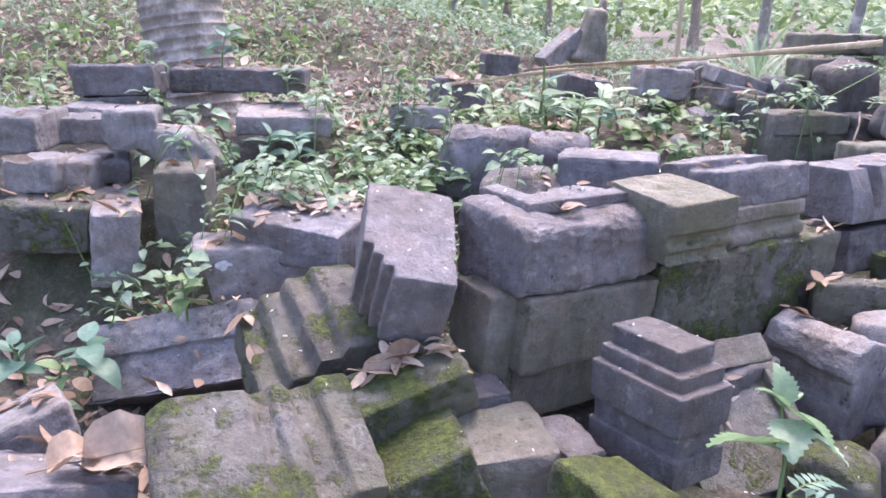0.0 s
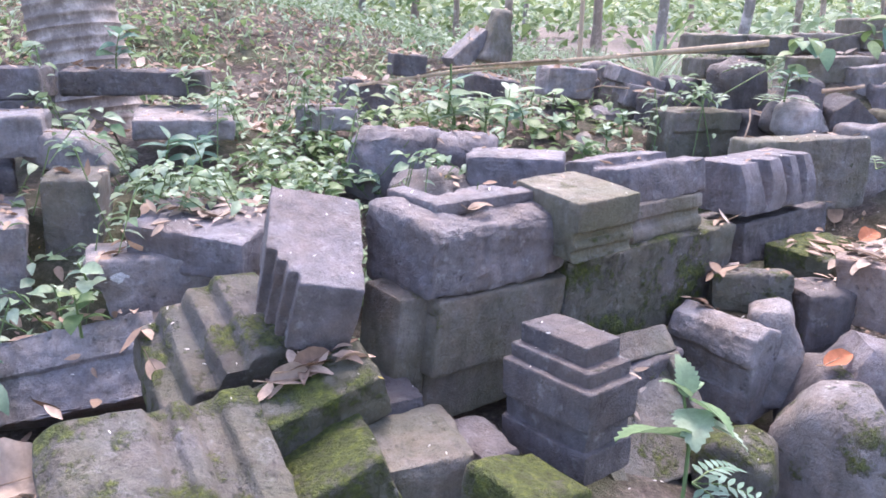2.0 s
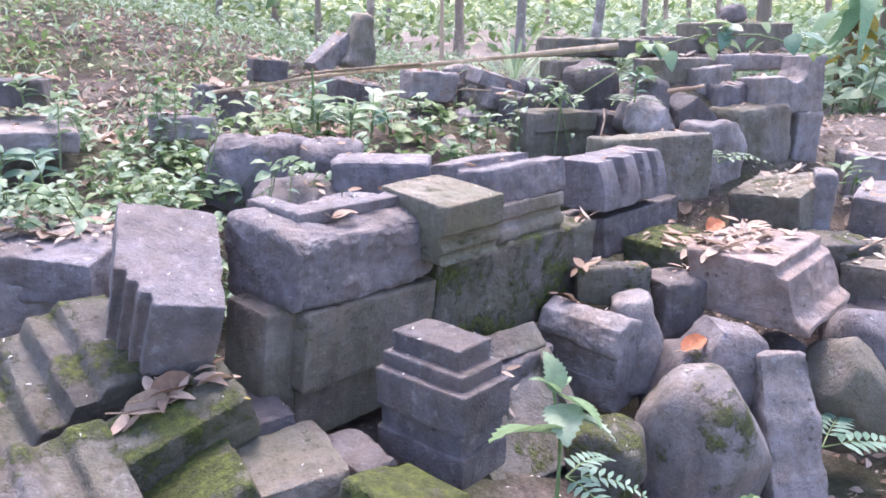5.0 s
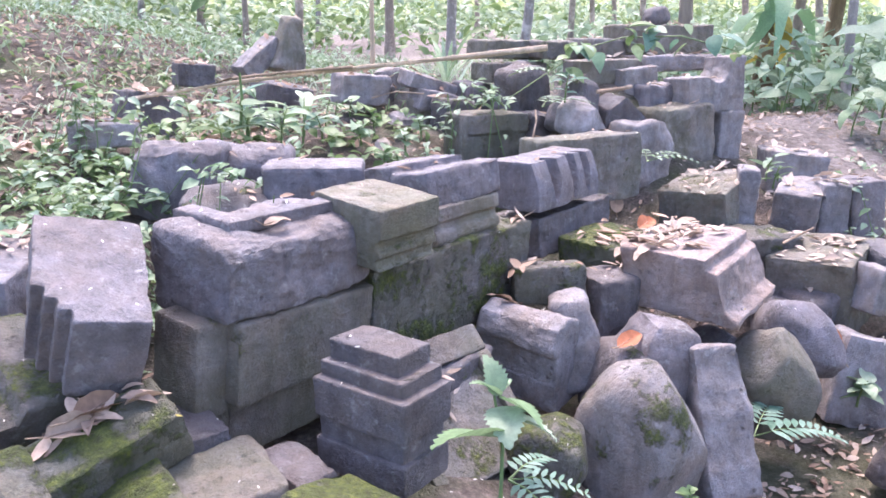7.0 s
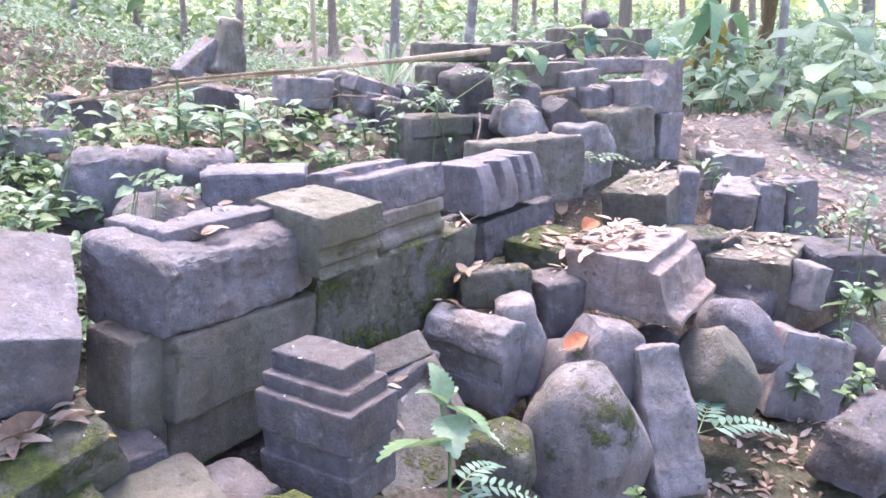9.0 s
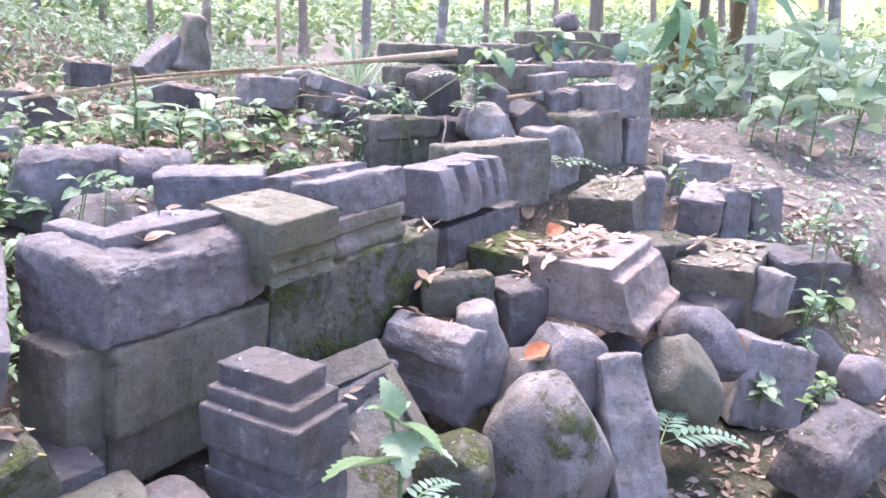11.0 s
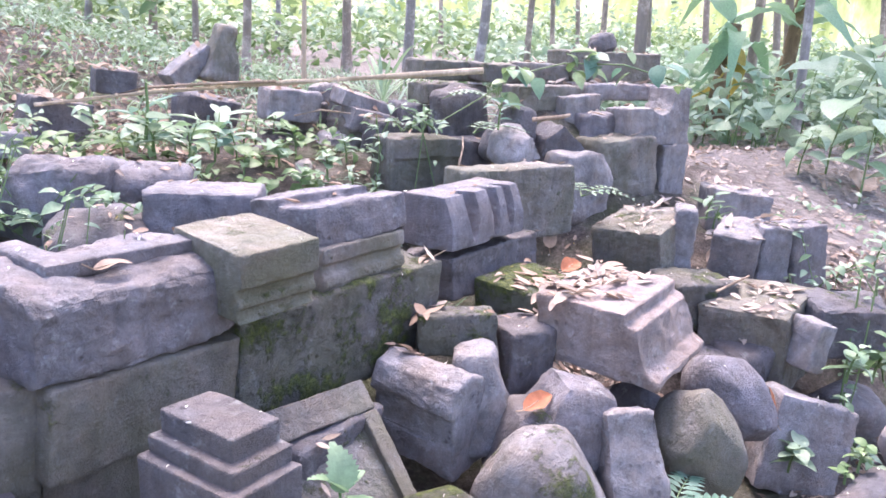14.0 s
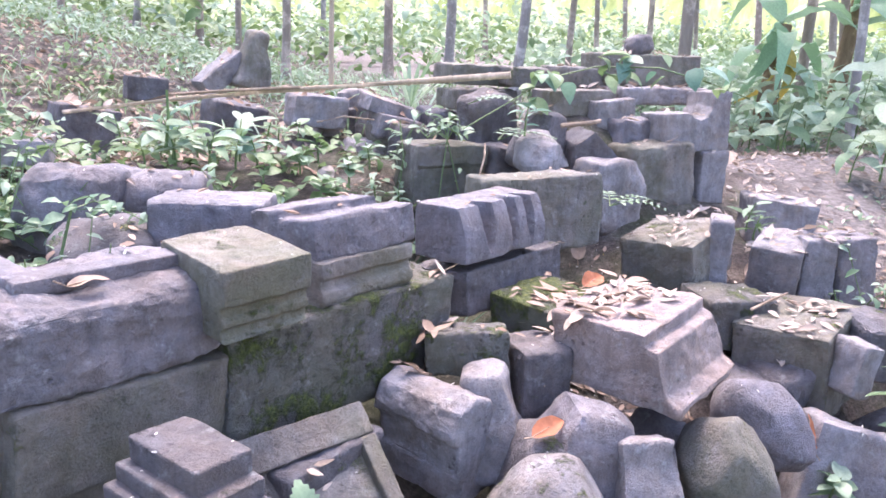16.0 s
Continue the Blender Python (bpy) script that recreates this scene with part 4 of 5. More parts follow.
# litter on the ground and fallen between the stones
litter("leaf_litter", "brown dry leaves covering the sloping bank", box_spots(-5, 2.0, 4.3, 9.5, 4600), DRY, 0.035, 0.10)
litter("leaf_litter", "large brown dry leaves heaped round the palm", box_spots(-3.5, 0.6, 4.6, 6.6, 1100), DRY_PALE, 0.06, 0.13)
litter("leaf_litter", "brown dry leaves scattered on the bare path", box_spots(2.8, 8.5, 2.8, 8, 5200), DRY_PALE, 0.03, 0.085)
litter("leaf_litter", "small pale dry leaves on the soil before the heap", box_spots(1.4, 4.2, 1.1, 3.0, 2400), DRY, 0.02, 0.06, low=True)
litter("leaf_litter", "pinkish dry leaves on the soil before the heap", box_spots(1.4, 4.2, 1.1, 3.0, 900), DRY_PALE, 0.03, 0.075, low=True)
litter("leaf_litter", "dry leaves caught among the overgrown stones", box_spots(-1.9, 2.6, 2.3, 4.9, 620), DRY, 0.02, 0.06, flat=0.5)
litter("leaf_litter", "dry leaves in the hollow of the overgrown heap", box_spots(-2.2, -0.55, 1.5, 2.9, 420), DRY, 0.04, 0.10)
litter("fallen_petals", "tiny pale petals scattered over the stones", box_spots(-1.2, 2.9, 1.5, 4.2, 800), PETAL, 0.006, 0.015, 0.002, "petals")
litter("fallen_petals", "tiny yellow petals scattered over the stones", box_spots(-1.2, 2.9, 1.5, 4.2, 60), LEAF_YELLOW, 0.008, 0.018, 0.002, "petals")


def on(at):
    return at[0], at[1]


for label, at, rx, ry, n, mat, lo, hi in (
    ("pale dry leaves piled on the hollow moulded stone", (1.903, 2.344, 0.692), 0.24, 0.13, 90, DRY_PALE, 0.04, 0.095),
    ("brown dry leaves piled behind the moulded stone", (1.994, 2.537, 0.693), 0.28, 0.12, 70, DRY, 0.04, 0.09),
    ("dry leaves strewn over the flat slab", (2.878, 2.479, 0.513), 0.2, 0.18, 46, DRY_PALE, 0.03, 0.08),
    ("dry leaves strewn over the squared block", (2.669, 3.054, 0.734), 0.17, 0.17, 26, DRY_PALE, 0.03, 0.07),
    ("dry leaves piled on the grey slab", (-0.499, 2.611, 0.797), 0.18, 0.13, 46, DRY_PALE, 0.05, 0.10),
    ("curled brown leaves lying on the mossy bench stone", (-0.139, 1.758, 0.599), 0.13, 0.08, 26, DRY, 0.05, 0.11),
    ("dry leaves wedged beside the leaning panel", (0.888, 1.997, 0.597), 0.07, 0.05, 9, DRY_PALE, 0.03, 0.07),
    ("dry leaves caught against the small mossy block", (1.257, 2.414, 0.589), 0.07, 0.09, 34, DRY, 0.04, 0.08),
    ("dry leaves in the gap of the wall", (1.442, 2.584, 0.673), 0.06, 0.08, 18, DRY_PALE, 0.04, 0.09),
):
    litter("leaf_pile", label, around(at[0], at[1], rx, ry, n), mat, lo, hi, top=at[2] + 0.12, flat=0.35)

# single large fallen leaves
dead_leaf("large_dead_leaf", "large curled pale brown leaf lying on the heap", (-0.817, 1.459, 0.599), 0.2, 0.27, 0.15, DRY_PALE, 0.18, 0.5, 1.0, 1.0)
dead_leaf("large_dead_leaf", "curled brown leaf lying on the heap", (-0.860, 1.400, 0.600), 0.9, 0.17, 0.09, DRY, 0.1, 0.3, 1.1, 1.1)
dead_leaf("large_dead_leaf", "curled brown leaf lying on the low block", (-0.760, 1.330, 0.600), 2.2, 0.15, 0.08, DRY, 0.1, 0.2, 1.0, 1.2)
dead_leaf("large_dead_leaf", "long curled brown leaf on the mossy bench stone", (-0.150, 1.700, 0.680), 0.5, 0.17, 0.05, DRY, 0.2, 0.3, 0.9, 1.2)
dead_leaf("large_dead_leaf", "curled brown leaf on the mossy bench stone", (-0.200, 1.680, 0.680), 0.1, 0.14, 0.06, DRY_PALE, 0.1, 0.6, 1.0, 1.2)
dead_leaf("large_dead_leaf", "large crumpled brown leaf lying on the heap", (-0.714, 1.488, 0.559), 2.6, 0.2, 0.13, DRY_PALE, 0.1, -0.4, 0.8)
dead_leaf("dead_leaf", "yellowing leaf on the low grey block", (-0.859, 1.274, 0.602), 0.35, 0.20, 0.06, LEAF_YELLOW, 0.05, 0.2, 0.2)
dead_leaf("dead_leaf", "curled brown leaf hanging on the ridged stone", (-0.544, 1.920, 0.699), -0.6, 0.10, 0.05, DRY, -0.9, 0.5, 0.3)
dead_leaf("dead_leaf", "brown leaf lying on the corner block", (0.328, 2.015, 0.986), 0.5, 0.10, 0.035, DRY, 0.05, 0.2, 0.2)
dead_leaf("dead_leaf", "orange-brown leaf lying on the smooth boulder", (1.464, 2.000, 0.505), 0.25, 0.13, 0.06, DRY_RED, 0.25, 0.3, 0.3)
dead_leaf("dead_leaf", "pale brown leaf standing by the moulded stone", (1.631, 2.270, 0.490), 1.2, 0.11, 0.05, DRY_PALE, 1.3, 0.4, 0.3)
dead_leaf("dead_leaf", "reddish brown leaf on the leaf pile", (1.953, 2.584, 0.740), 0.3, 0.12, 0.07, DRY_RED, 0.4, 0.4, 0.5)
dead_leaf("dead_leaf", "reddish brown leaf stuck beside the leaning block", (2.632, 2.075, 0.269), 1.4, 0.13, 0.06, DRY_RED, 1.2, 0.6, 0.2)
dead_leaf("dead_leaf", "orange leaf among the rubble of the back wall", (2.495, 3.763, 1.158), 0.2, 0.13, 0.09, DRY_RED, 0.4, 0.3, 0.6)
dead_leaf("dead_leaf", "yellowish dead leaf standing on the back row", (2.448, 3.463, 0.941), 1.0, 0.12, 0.08, DRY_PALE, 1.2, 0.4, 0.5)
dead_leaf("dead_leaf", "reddish leaf lying on the soil before the heap", (1.983, 1.534, 0.119), -0.4, 0.15, 0.06, DRY_RED, 0.05, 0.1, 0.3)
dead_leaf("dead_leaf", "pale dead leaf on the wall behind the teeth", (1.314, 4.194, 1.053), 0.9, 0.13, 0.09, DRY_PALE, 0.9, 0.3, 0.5)
dead_leaf("large_dead_leaf", "large pale dead leaf hooked on the bamboo pole", (0.018, 4.830, 1.100), 3.25, 0.40, 0.17, DRY_PALE, 0.0, 0.7, 0.55)
dead_leaf("large_dead_leaf", "large pale dead leaf lying on the bank", (1.649, 6.509, 1.466), 0.3, 0.22, 0.16, DRY_PALE, 0.6, 0.6, 0.5)
dead_leaf("large_dead_leaf", "large pale dead leaf lying on the bank", (1.525, 6.227, 1.294), 0.6, 0.26, 0.18, DRY_PALE, 0.5, 0.8, 0.5)
dead_leaf("large_dead_leaf", "large brown leaf lying on the path", (5.079, 3.707, 0.807), 0.6, 0.30, 0.2, DRY, 0.5, 0.4, 0.5)
dead_leaf("dry_frond_sheath", "broad pale dry frond sheath lying by the wall's end", (4.119, 4.458, 0.785), 0.9, 0.75, 0.24, DRY_PALE, 0.02, 0.1, 0.05, 0.15)


# ---- poles ----
def pole(name, label, path, r0, r1, mat, knots=0):
    root = new(name)
    p0 = Vector(path[0])
    root.location = p0
    pts = [Vector(p) - p0 for p in path]
    bm = bmesh.new()
    tube(bm, pts, r0, r1, 8)
    part("shaft", bm, mat, root)
    for i in range(knots):
        u = (i + 0.5) / knots * (len(pts) - 1)
        k = int(u)
        q = pts[k].lerp(pts[k + 1], u - k)
        d = (pts[k + 1] - pts[k]).normalized()
        r = (r0 + (r1 - r0) * (i + 0.5) / knots) * 1.18
        bm = bmesh.new()
        tube(bm, [q - d * 0.006, q, q + d * 0.006], r, r, 8)
        part("node", bm, mat, root)
    return tagged(root, label, "pole")


pole("bamboo_pole", "long dry bamboo pole lying over the rubble", ((0.010, 5.076, 1.047), (0.651, 4.851, 1.149), (1.349, 4.533, 1.238), (1.855, 4.251, 1.301), (2.261, 3.976, 1.357)), 0.012, 0.018, BAMBOO, 9)
pole("dry_twig", "thin dry twig beside the bamboo pole", ((0.326, 4.974, 1.091), (0.590, 4.859, 1.170), (0.894, 4.717, 1.204), (1.260, 4.558, 1.238)), 0.006, 0.010, TWIG)
pole("upright_stake", "thin upright bamboo stake behind the wall", ((1.542, 5.079, 1.190), (1.545, 5.088, 1.437), (1.559, 5.123, 1.860)), 0.017, 0.015, BAMBOO, 4)
pole("dry_twig", "thin bare stem rising among the weeds", ((0.544, 4.236, 0.948), (0.564, 4.251, 1.107), (0.563, 4.261, 1.236)), 0.010, 0.006, STEM)
pole("dry_twig", "thin dry twig sticking out of the rubble", ((1.302, 4.304, 1.075), (1.439, 4.266, 1.111), (1.590, 4.212, 1.098)), 0.005, 0.004, TWIG)
pole("dry_twig", "thin pale twig on the slab", ((2.598, 2.430, 0.574), (2.690, 2.420, 0.612), (2.761, 2.424, 0.630)), 0.006, 0.004, TWIG)
pole("dry_twig", "thin pale twig across the rubble", ((2.421, 3.688, 1.126), (2.566, 3.653, 1.143), (2.634, 3.667, 1.152)), 0.012, 0.010, TWIG)
pole("dry_twig", "thin dry twig hanging over the block", ((1.820, 3.314, 0.920), (1.869, 3.362, 1.028), (1.890, 3.415, 1.077)), 0.005, 0.004, TWIG)

# ---- weeds among the stones ----
vine_label = "trailing weed with small pale green leaves over the stones"
for i, (spots, leaf, mat) in enumerate((
    ((on((-0.875, 2.799, 0.869)), on((-0.777, 2.942, 0.907)), on((-0.681, 2.790, 0.827))), 0.055, LEAF_PALE),
    ((on((-0.624, 3.077, 0.879)), on((-0.500, 3.211, 0.927)), on((-0.500, 2.881, 0.828))), 0.055, LEAF_PALE),
    ((on((-0.365, 3.332, 0.931)), on((-0.250, 3.132, 0.893)), on((-0.381, 3.006, 0.846))), 0.050, LEAF),
    ((on((-0.942, 2.651, 0.797)), on((-0.964, 2.520, 0.749)), on((-0.770, 2.708, 0.804))), 0.050, LEAF_PALE),
    ((on((-0.921, 3.332, 0.956)), on((-0.611, 3.610, 0.966)), on((-0.226, 3.550, 0.948))), 0.060, LEAF_PALE),
    ((on((-1.421, 3.928, 1.065)), on((-1.152, 4.014, 1.055)), on((-0.689, 4.118, 1.044))), 0.065, LEAF_PALE),
    ((on((-0.448, 4.144, 0.980)), on((-0.191, 3.957, 0.944)), on((-0.077, 4.270, 0.996))), 0.060, LEAF_PALE),
    ((on((-0.096, 2.919, 0.852)), on((0.059, 2.821, 0.848)), on((0.192, 2.623, 0.890))), 0.055, LEAF_PALE),
    ((on((0.005, 2.756, 0.881)), on((-0.120, 2.801, 0.882)), on((0.116, 2.618, 0.954))), 0.055, LEAF_PALE),
    ((on((-0.279, 3.102, 0.916)), on((-0.203, 3.416, 0.918)), on((-0.314, 2.889, 0.903))), 0.055, LEAF_PALE),
    ((on((-0.176, 3.639, 0.910)), on((-0.105, 3.335, 0.890)), on((-0.217, 4.044, 0.923))), 0.060, LEAF),
    ((on((1.130, 3.704, 0.913)), on((1.322, 3.749, 0.909)), on((1.513, 3.680, 0.921))), 0.050, LEAF_PALE),
    ((on((1.819, 4.008, 1.066)), on((1.663, 3.963, 1.046)), on((2.008, 4.032, 1.073))), 0.055, LEAF_PALE),
    ((on((3.100, 2.160, 0.5)), on((3.330, 2.260, 0.5)), on((3.480, 2.420, 0.5))), 0.050, LEAF_PALE),
    ((on((0.546, 4.642, 0.961)), on((0.370, 5.065, 1.008)), on((0.776, 4.512, 0.965))), 0.060, LEAF),
)):
    creeper("trailing_weed", vine_label, spots, leaf * 1.3, mat, 54, 0.44, 11 + i)

broad = "low weed with broad green leaves among the stones"
for at, h, n, s, mat, shape in (
    ((-0.825, 3.456, 0.923), 0.16, 7, 0.16, LEAF_DEEP, "long"), ((-0.674, 3.484, 0.892), 0.14, 6, 0.15, LEAF_DEEP, "long"),
    ((-1.797, 3.424, 0.993), 0.16, 9, 0.10, LEAF_PALE, "long"), ((-1.483, 4.126, 1.134), 0.2, 8, 0.12, LEAF_PALE, "broad"),
    ((-1.119, 2.138, 0.532), 0.12, 7, 0.13, LEAF_DEEP, "broad"), ((-1.179, 2.053, 0.552), 0.12, 6, 0.11, LEAF, "broad"),
    ((-1.349, 2.172, 0.632), 0.14, 7, 0.12, LEAF_DEEP, "broad"), ((-0.811, 2.193, 0.614), 0.14, 8, 0.10, LEAF, "broad"),
    ((-0.796, 2.276, 0.669), 0.12, 7, 0.08, LEAF_PALE, "broad"), ((-0.946, 2.407, 0.723), 0.10, 6, 0.08, LEAF_PALE, "broad"),
    ((0.140, 2.528, 0.915), 0.05, 8, 0.08, LEAF, "lance"), ((0.029, 2.626, 0.898), 0.05, 7, 0.09, LEAF_PALE, "lance"),
    ((0.586, 4.234, 0.976), 0.22, 7, 0.19, LEAF_PALE, "long"), ((0.735, 4.107, 0.939), 0.20, 7, 0.20, LEAF_PALE, "long"),
    ((0.443, 4.244, 0.938), 0.10, 5, 0.20, LEAF_PALE, "long"), ((0.867, 4.185, 0.937), 0.18, 6, 0.15, LEAF_DEEP, "long"),
    ((0.995, 3.632, 0.891), 0.12, 8, 0.11, LEAF_PALE, "broad"), ((1.139, 3.593, 0.901), 0.10, 7, 0.10, LEAF, "broad"),
    ((1.119, 4.449, 1.004), 0.14, 5, 0.13, LEAF_PALE, "long"), ((1.255, 4.632, 1.098), 0.10, 5, 0.10, LEAF_PALE, "broad"),
    ((1.545, 4.006, 1.016), 0.10, 9, 0.08, LEAF_PALE, "long"), ((1.990, 3.587, 1.055), 0.18, 11, 0.10, LEAF_DEEP, "long"),
    ((2.222, 3.691, 1.095), 0.14, 8, 0.12, LEAF_DEEP, "lance"), ((3.269, 3.175, 0.694), 0.12, 8, 0.16, LEAF, "lance"),
    ((3.317, 3.282, 0.737), 0.14, 6, 0.13, LEAF_PALE, "long"), ((2.665, 2.002, 0.366), 0.12, 10, 0.10, LEAF_PALE, "broad"),
    ((2.910, 2.018, 0.358), 0.14, 9, 0.11, LEAF_PALE, "broad"), ((3.216, 2.117, 0.341), 0.16, 9, 0.11, LEAF, "broad"),
    ((2.637, 1.720, 0.173), 0.10, 8, 0.07, LEAF, "broad"), ((2.565, 1.709, 0.147), 0.06, 6, 0.06, LEAF, "broad"),
    ((3.600, 2.543, 0.483), 0.14, 10, 0.09, LEAF_DEEP, "long"), ((3.670, 2.434, 0.472), 0.16, 10, 0.10, LEAF, "long"),
    ((1.447, 1.566, 0.173), 0.06, 6, 0.05, LEAF, "broad"), ((3.291, 2.647, 0.567), 0.10, 6, 0.07, LEAF_PALE, "long"),
    ((0.574, 4.246, 1.000), 0.18, 7, 0.17, LEAF_PALE, "long"), ((0.744, 4.120, 1.014), 0.16, 7, 0.16, LEAF_PALE, "long"),
    ((0.976, 4.179, 1.053), 0.14, 7, 0.14, LEAF_PALE, "long"), ((1.233, 3.563, 0.914), 0.12, 9, 0.10, LEAF_PALE, "broad"),
    ((1.067, 3.617, 0.921), 0.12, 9, 0.11, LEAF_PALE, "broad"), ((1.523, 3.792, 1.006), 0.12, 12, 0.08, LEAF_PALE, "long"),
    ((1.725, 3.819, 1.031), 0.12, 12, 0.08, LEAF_PALE, "long"), ((1.861, 3.752, 1.010), 0.12, 11, 0.09, LEAF_PALE, "long"),
    ((2.116, 3.865, 1.198), 0.2, 10, 0.13, LEAF_DEEP, "broad"), ((1.357, 3.519, 0.921), 0.08, 9, 0.07, LEAF_PALE, "broad"),
    ((0.974, 3.740, 0.873), 0.1, 7, 0.10, LEAF, "broad"), ((2.144, 3.600, 1.028), 0.1, 8, 0.10, LEAF_DEEP, "lance"),
    ((-1.272, 4.418, 1.176), 0.22, 9, 0.14, LEAF_DEEP, "broad"), ((-0.878, 4.302, 1.092), 0.12, 9, 0.14, LEAF_PALE, "long"),
    ((-0.636, 4.344, 1.072), 0.12, 8, 0.13, LEAF_PALE, "long"), ((-0.738, 3.704, 1.001), 0.12, 6, 0.17, LEAF_DEEP, "long"),
    ((0.900, 4.300, 0.9), 0.20, 7, 0.20, LEAF_PALE, "long"), ((1.050, 4.420, 0.9), 0.18, 7, 0.18, LEAF_PALE, "long"),
    ((1.180, 4.120, 0.9), 0.12, 9, 0.12, LEAF_PALE, "broad"), ((1.300, 4.260, 0.9), 0.14, 9, 0.13, LEAF, "broad"),
    ((1.420, 4.060, 0.9), 0.12, 10, 0.10, LEAF_PALE, "broad"), ((1.560, 4.180, 0.9), 0.14, 10, 0.10, LEAF_PALE, "broad"),
    ((1.660, 3.960, 0.9), 0.12, 11, 0.09, LEAF_PALE, "long"), ((1.240, 3.900, 0.9), 0.10, 9, 0.10, LEAF_PALE, "broad"),
    ((0.700, 4.460, 0.9), 0.22, 8, 0.22, LEAF_PALE, "long"), ((0.520, 4.560, 0.9), 0.20, 7, 0.22, LEAF_DEEP, "long"),
    ((0.320, 4.720, 0.9), 0.18, 8, 0.18, LEAF_PALE, "long"), ((0.980, 4.000, 0.9), 0.10, 8, 0.11, LEAF, "broad"),
    ((1.498, 5.926, 1.324), 0.3, 12, 0.16, LEAF_PALE, "lance"), ((0.987, 6.634, 1.419), 0.34, 14, 0.2, LEAF_PALE, "lance"),
):
    p, _n = drop(at[0], at[1])
    plant("broadleaf_weed", broad, (at[0], at[1], max(p.z, min(at[2], p.z + 0.12)) - 0.01), h, n, s, mat, shape, 0.7, "weeds among the stones")

for at, n, s in (((1.661, 3.111, 0.918), 7, 0.22), ((2.164, 5.290, 1.238), 16, 0.6), ((2.318, 5.336, 1.254), 14, 0.6), ((2.029, 4.949, 1.136), 12, 0.45)):
    p, _n = drop(at[0], at[1])
    plant("grass_tuft", "tuft of long arching grass blades", (at[0], at[1], p.z - 0.01), 0.04, n, s, LEAF_PALE, "grass", 0.9, "grass tufts")

fern("small_fern", "small pale fern growing from the wall", (2.462, 3.240, 0.807), 0.2, 0.5, 0.24, 7, LEAF_PALE, 3)
fern("small_fern", "small pale fern low on the soil", (1.848, 1.741, 0.171), 0.15, 0.4, 0.3, 10, LEAF_DEEP, 2)
fern("small_fern", "small feathery fern among the rubble", (2.086, 4.117, 1.193), -0.3, 0.5, 0.3, 8, LEAF_PALE, 2)
fern("small_fern", "small feathery fern among the rubble", (2.065, 3.661, 1.059), 0.3, 0.5, 0.28, 8, LEAF_PALE, 2)

# the tall seedling in front of the heap
seed_at = Vector((0.693, 1.315, 0.479))
seedling = new("seedling")
seedling.location = seed_at
bm = bmesh.new()
tops = [Vector((0.693, 1.315, 0.479)) - seed_at, Vector((0.721, 1.367, 0.603)) - seed_at, Vector((0.726, 1.425, 0.697)) - seed_at]
tube(bm, tops, 0.006, 0.003, 6)
part("stem", bm, STEM, seedling)
for a, b, w, roll in (
    ((0.720, 1.378, 0.618), (0.548, 1.374, 0.654), 0.62, 0.5), ((0.732, 1.422, 0.697), (0.727, 1.470, 0.781), 0.55, 0.2), ((0.736, 1.417, 0.692), (0.800, 1.316, 0.669), 0.62, -0.5),
    ((0.738, 1.419, 0.698), (0.668, 1.429, 0.745), 0.5, 0.3), ((0.739, 1.406, 0.676), (0.701, 1.301, 0.645), 0.6, 0.1), ((0.743, 1.433, 0.704), (0.784, 1.457, 0.716), 0.5, 0.0),
    ((0.736, 1.394, 0.655), (0.836, 1.322, 0.631), 0.3, -0.3),
):
    a, b = Vector(a) - seed_at, Vector(b) - seed_at
    d = b - a
    ob = new("leaf", leaf_mesh(LEAF_PALE, "toothed")[0])
    ob.parent = seedling
    ob.matrix_basis = aim(a, math.atan2(d.y, d.x), math.atan2(d.z, math.hypot(d.x, d.y)) + 0.12, roll) @ Matrix.Diagonal((d.length * 1.08, d.length * w / 0.5, d.length, 1))
tagged(seedling, "young seedling with large toothed pale green leaves before the heap", "plant")
fern("young_fern", "young fern with pale green fronds at the seedling's foot", (0.725, 1.341, 0.532), -0.4, 0.3, 0.17, 8, LEAF_DEEP, 3)


# ---- vine over the back wall ----
bm = bmesh.new()
vine = new("wall_vine")
v0 = Vector((3.482, 3.623, 1.291))
vine.location = v0
line = [Vector(p) - v0 for p in ((3.541, 3.634, 1.273), (3.292, 3.666, 1.351), (3.026, 3.763, 1.421), (2.762, 3.960, 1.412), (2.513, 4.001, 1.347), (2.298, 3.893, 1.265), (1.949, 3.839, 1.092))]
tube(bm, line, 0.005, 0.003, 5)
part("stem", bm, STEM, vine)
vr = random.Random(8)
for i in range(34):
    u = vr.uniform(0, 5.2)
    k = int(u)
    p = line[k].lerp(line[k + 1], u - k) + Vector((vr.uniform(-1, 1), vr.uniform(-1, 0.2), vr.uniform(-0.6, 1))) * 0.07
    ob = new("leaf", vr.choice(leaf_mesh(vr.choice((LEAF_PALE, LEAF_DEEP, LEAF)), "broad")))
    ob.parent = vine
    ob.matrix_basis = aim(p, vr.uniform(0, 6.28), vr.uniform(-0.9, 0.2), vr.uniform(-0.4, 0.4)) @ Matrix.Scale(vr.uniform(0.08, 0.17), 4)
tagged(vine, "climbing vine with heart-shaped leaves over the back wall", "vine")


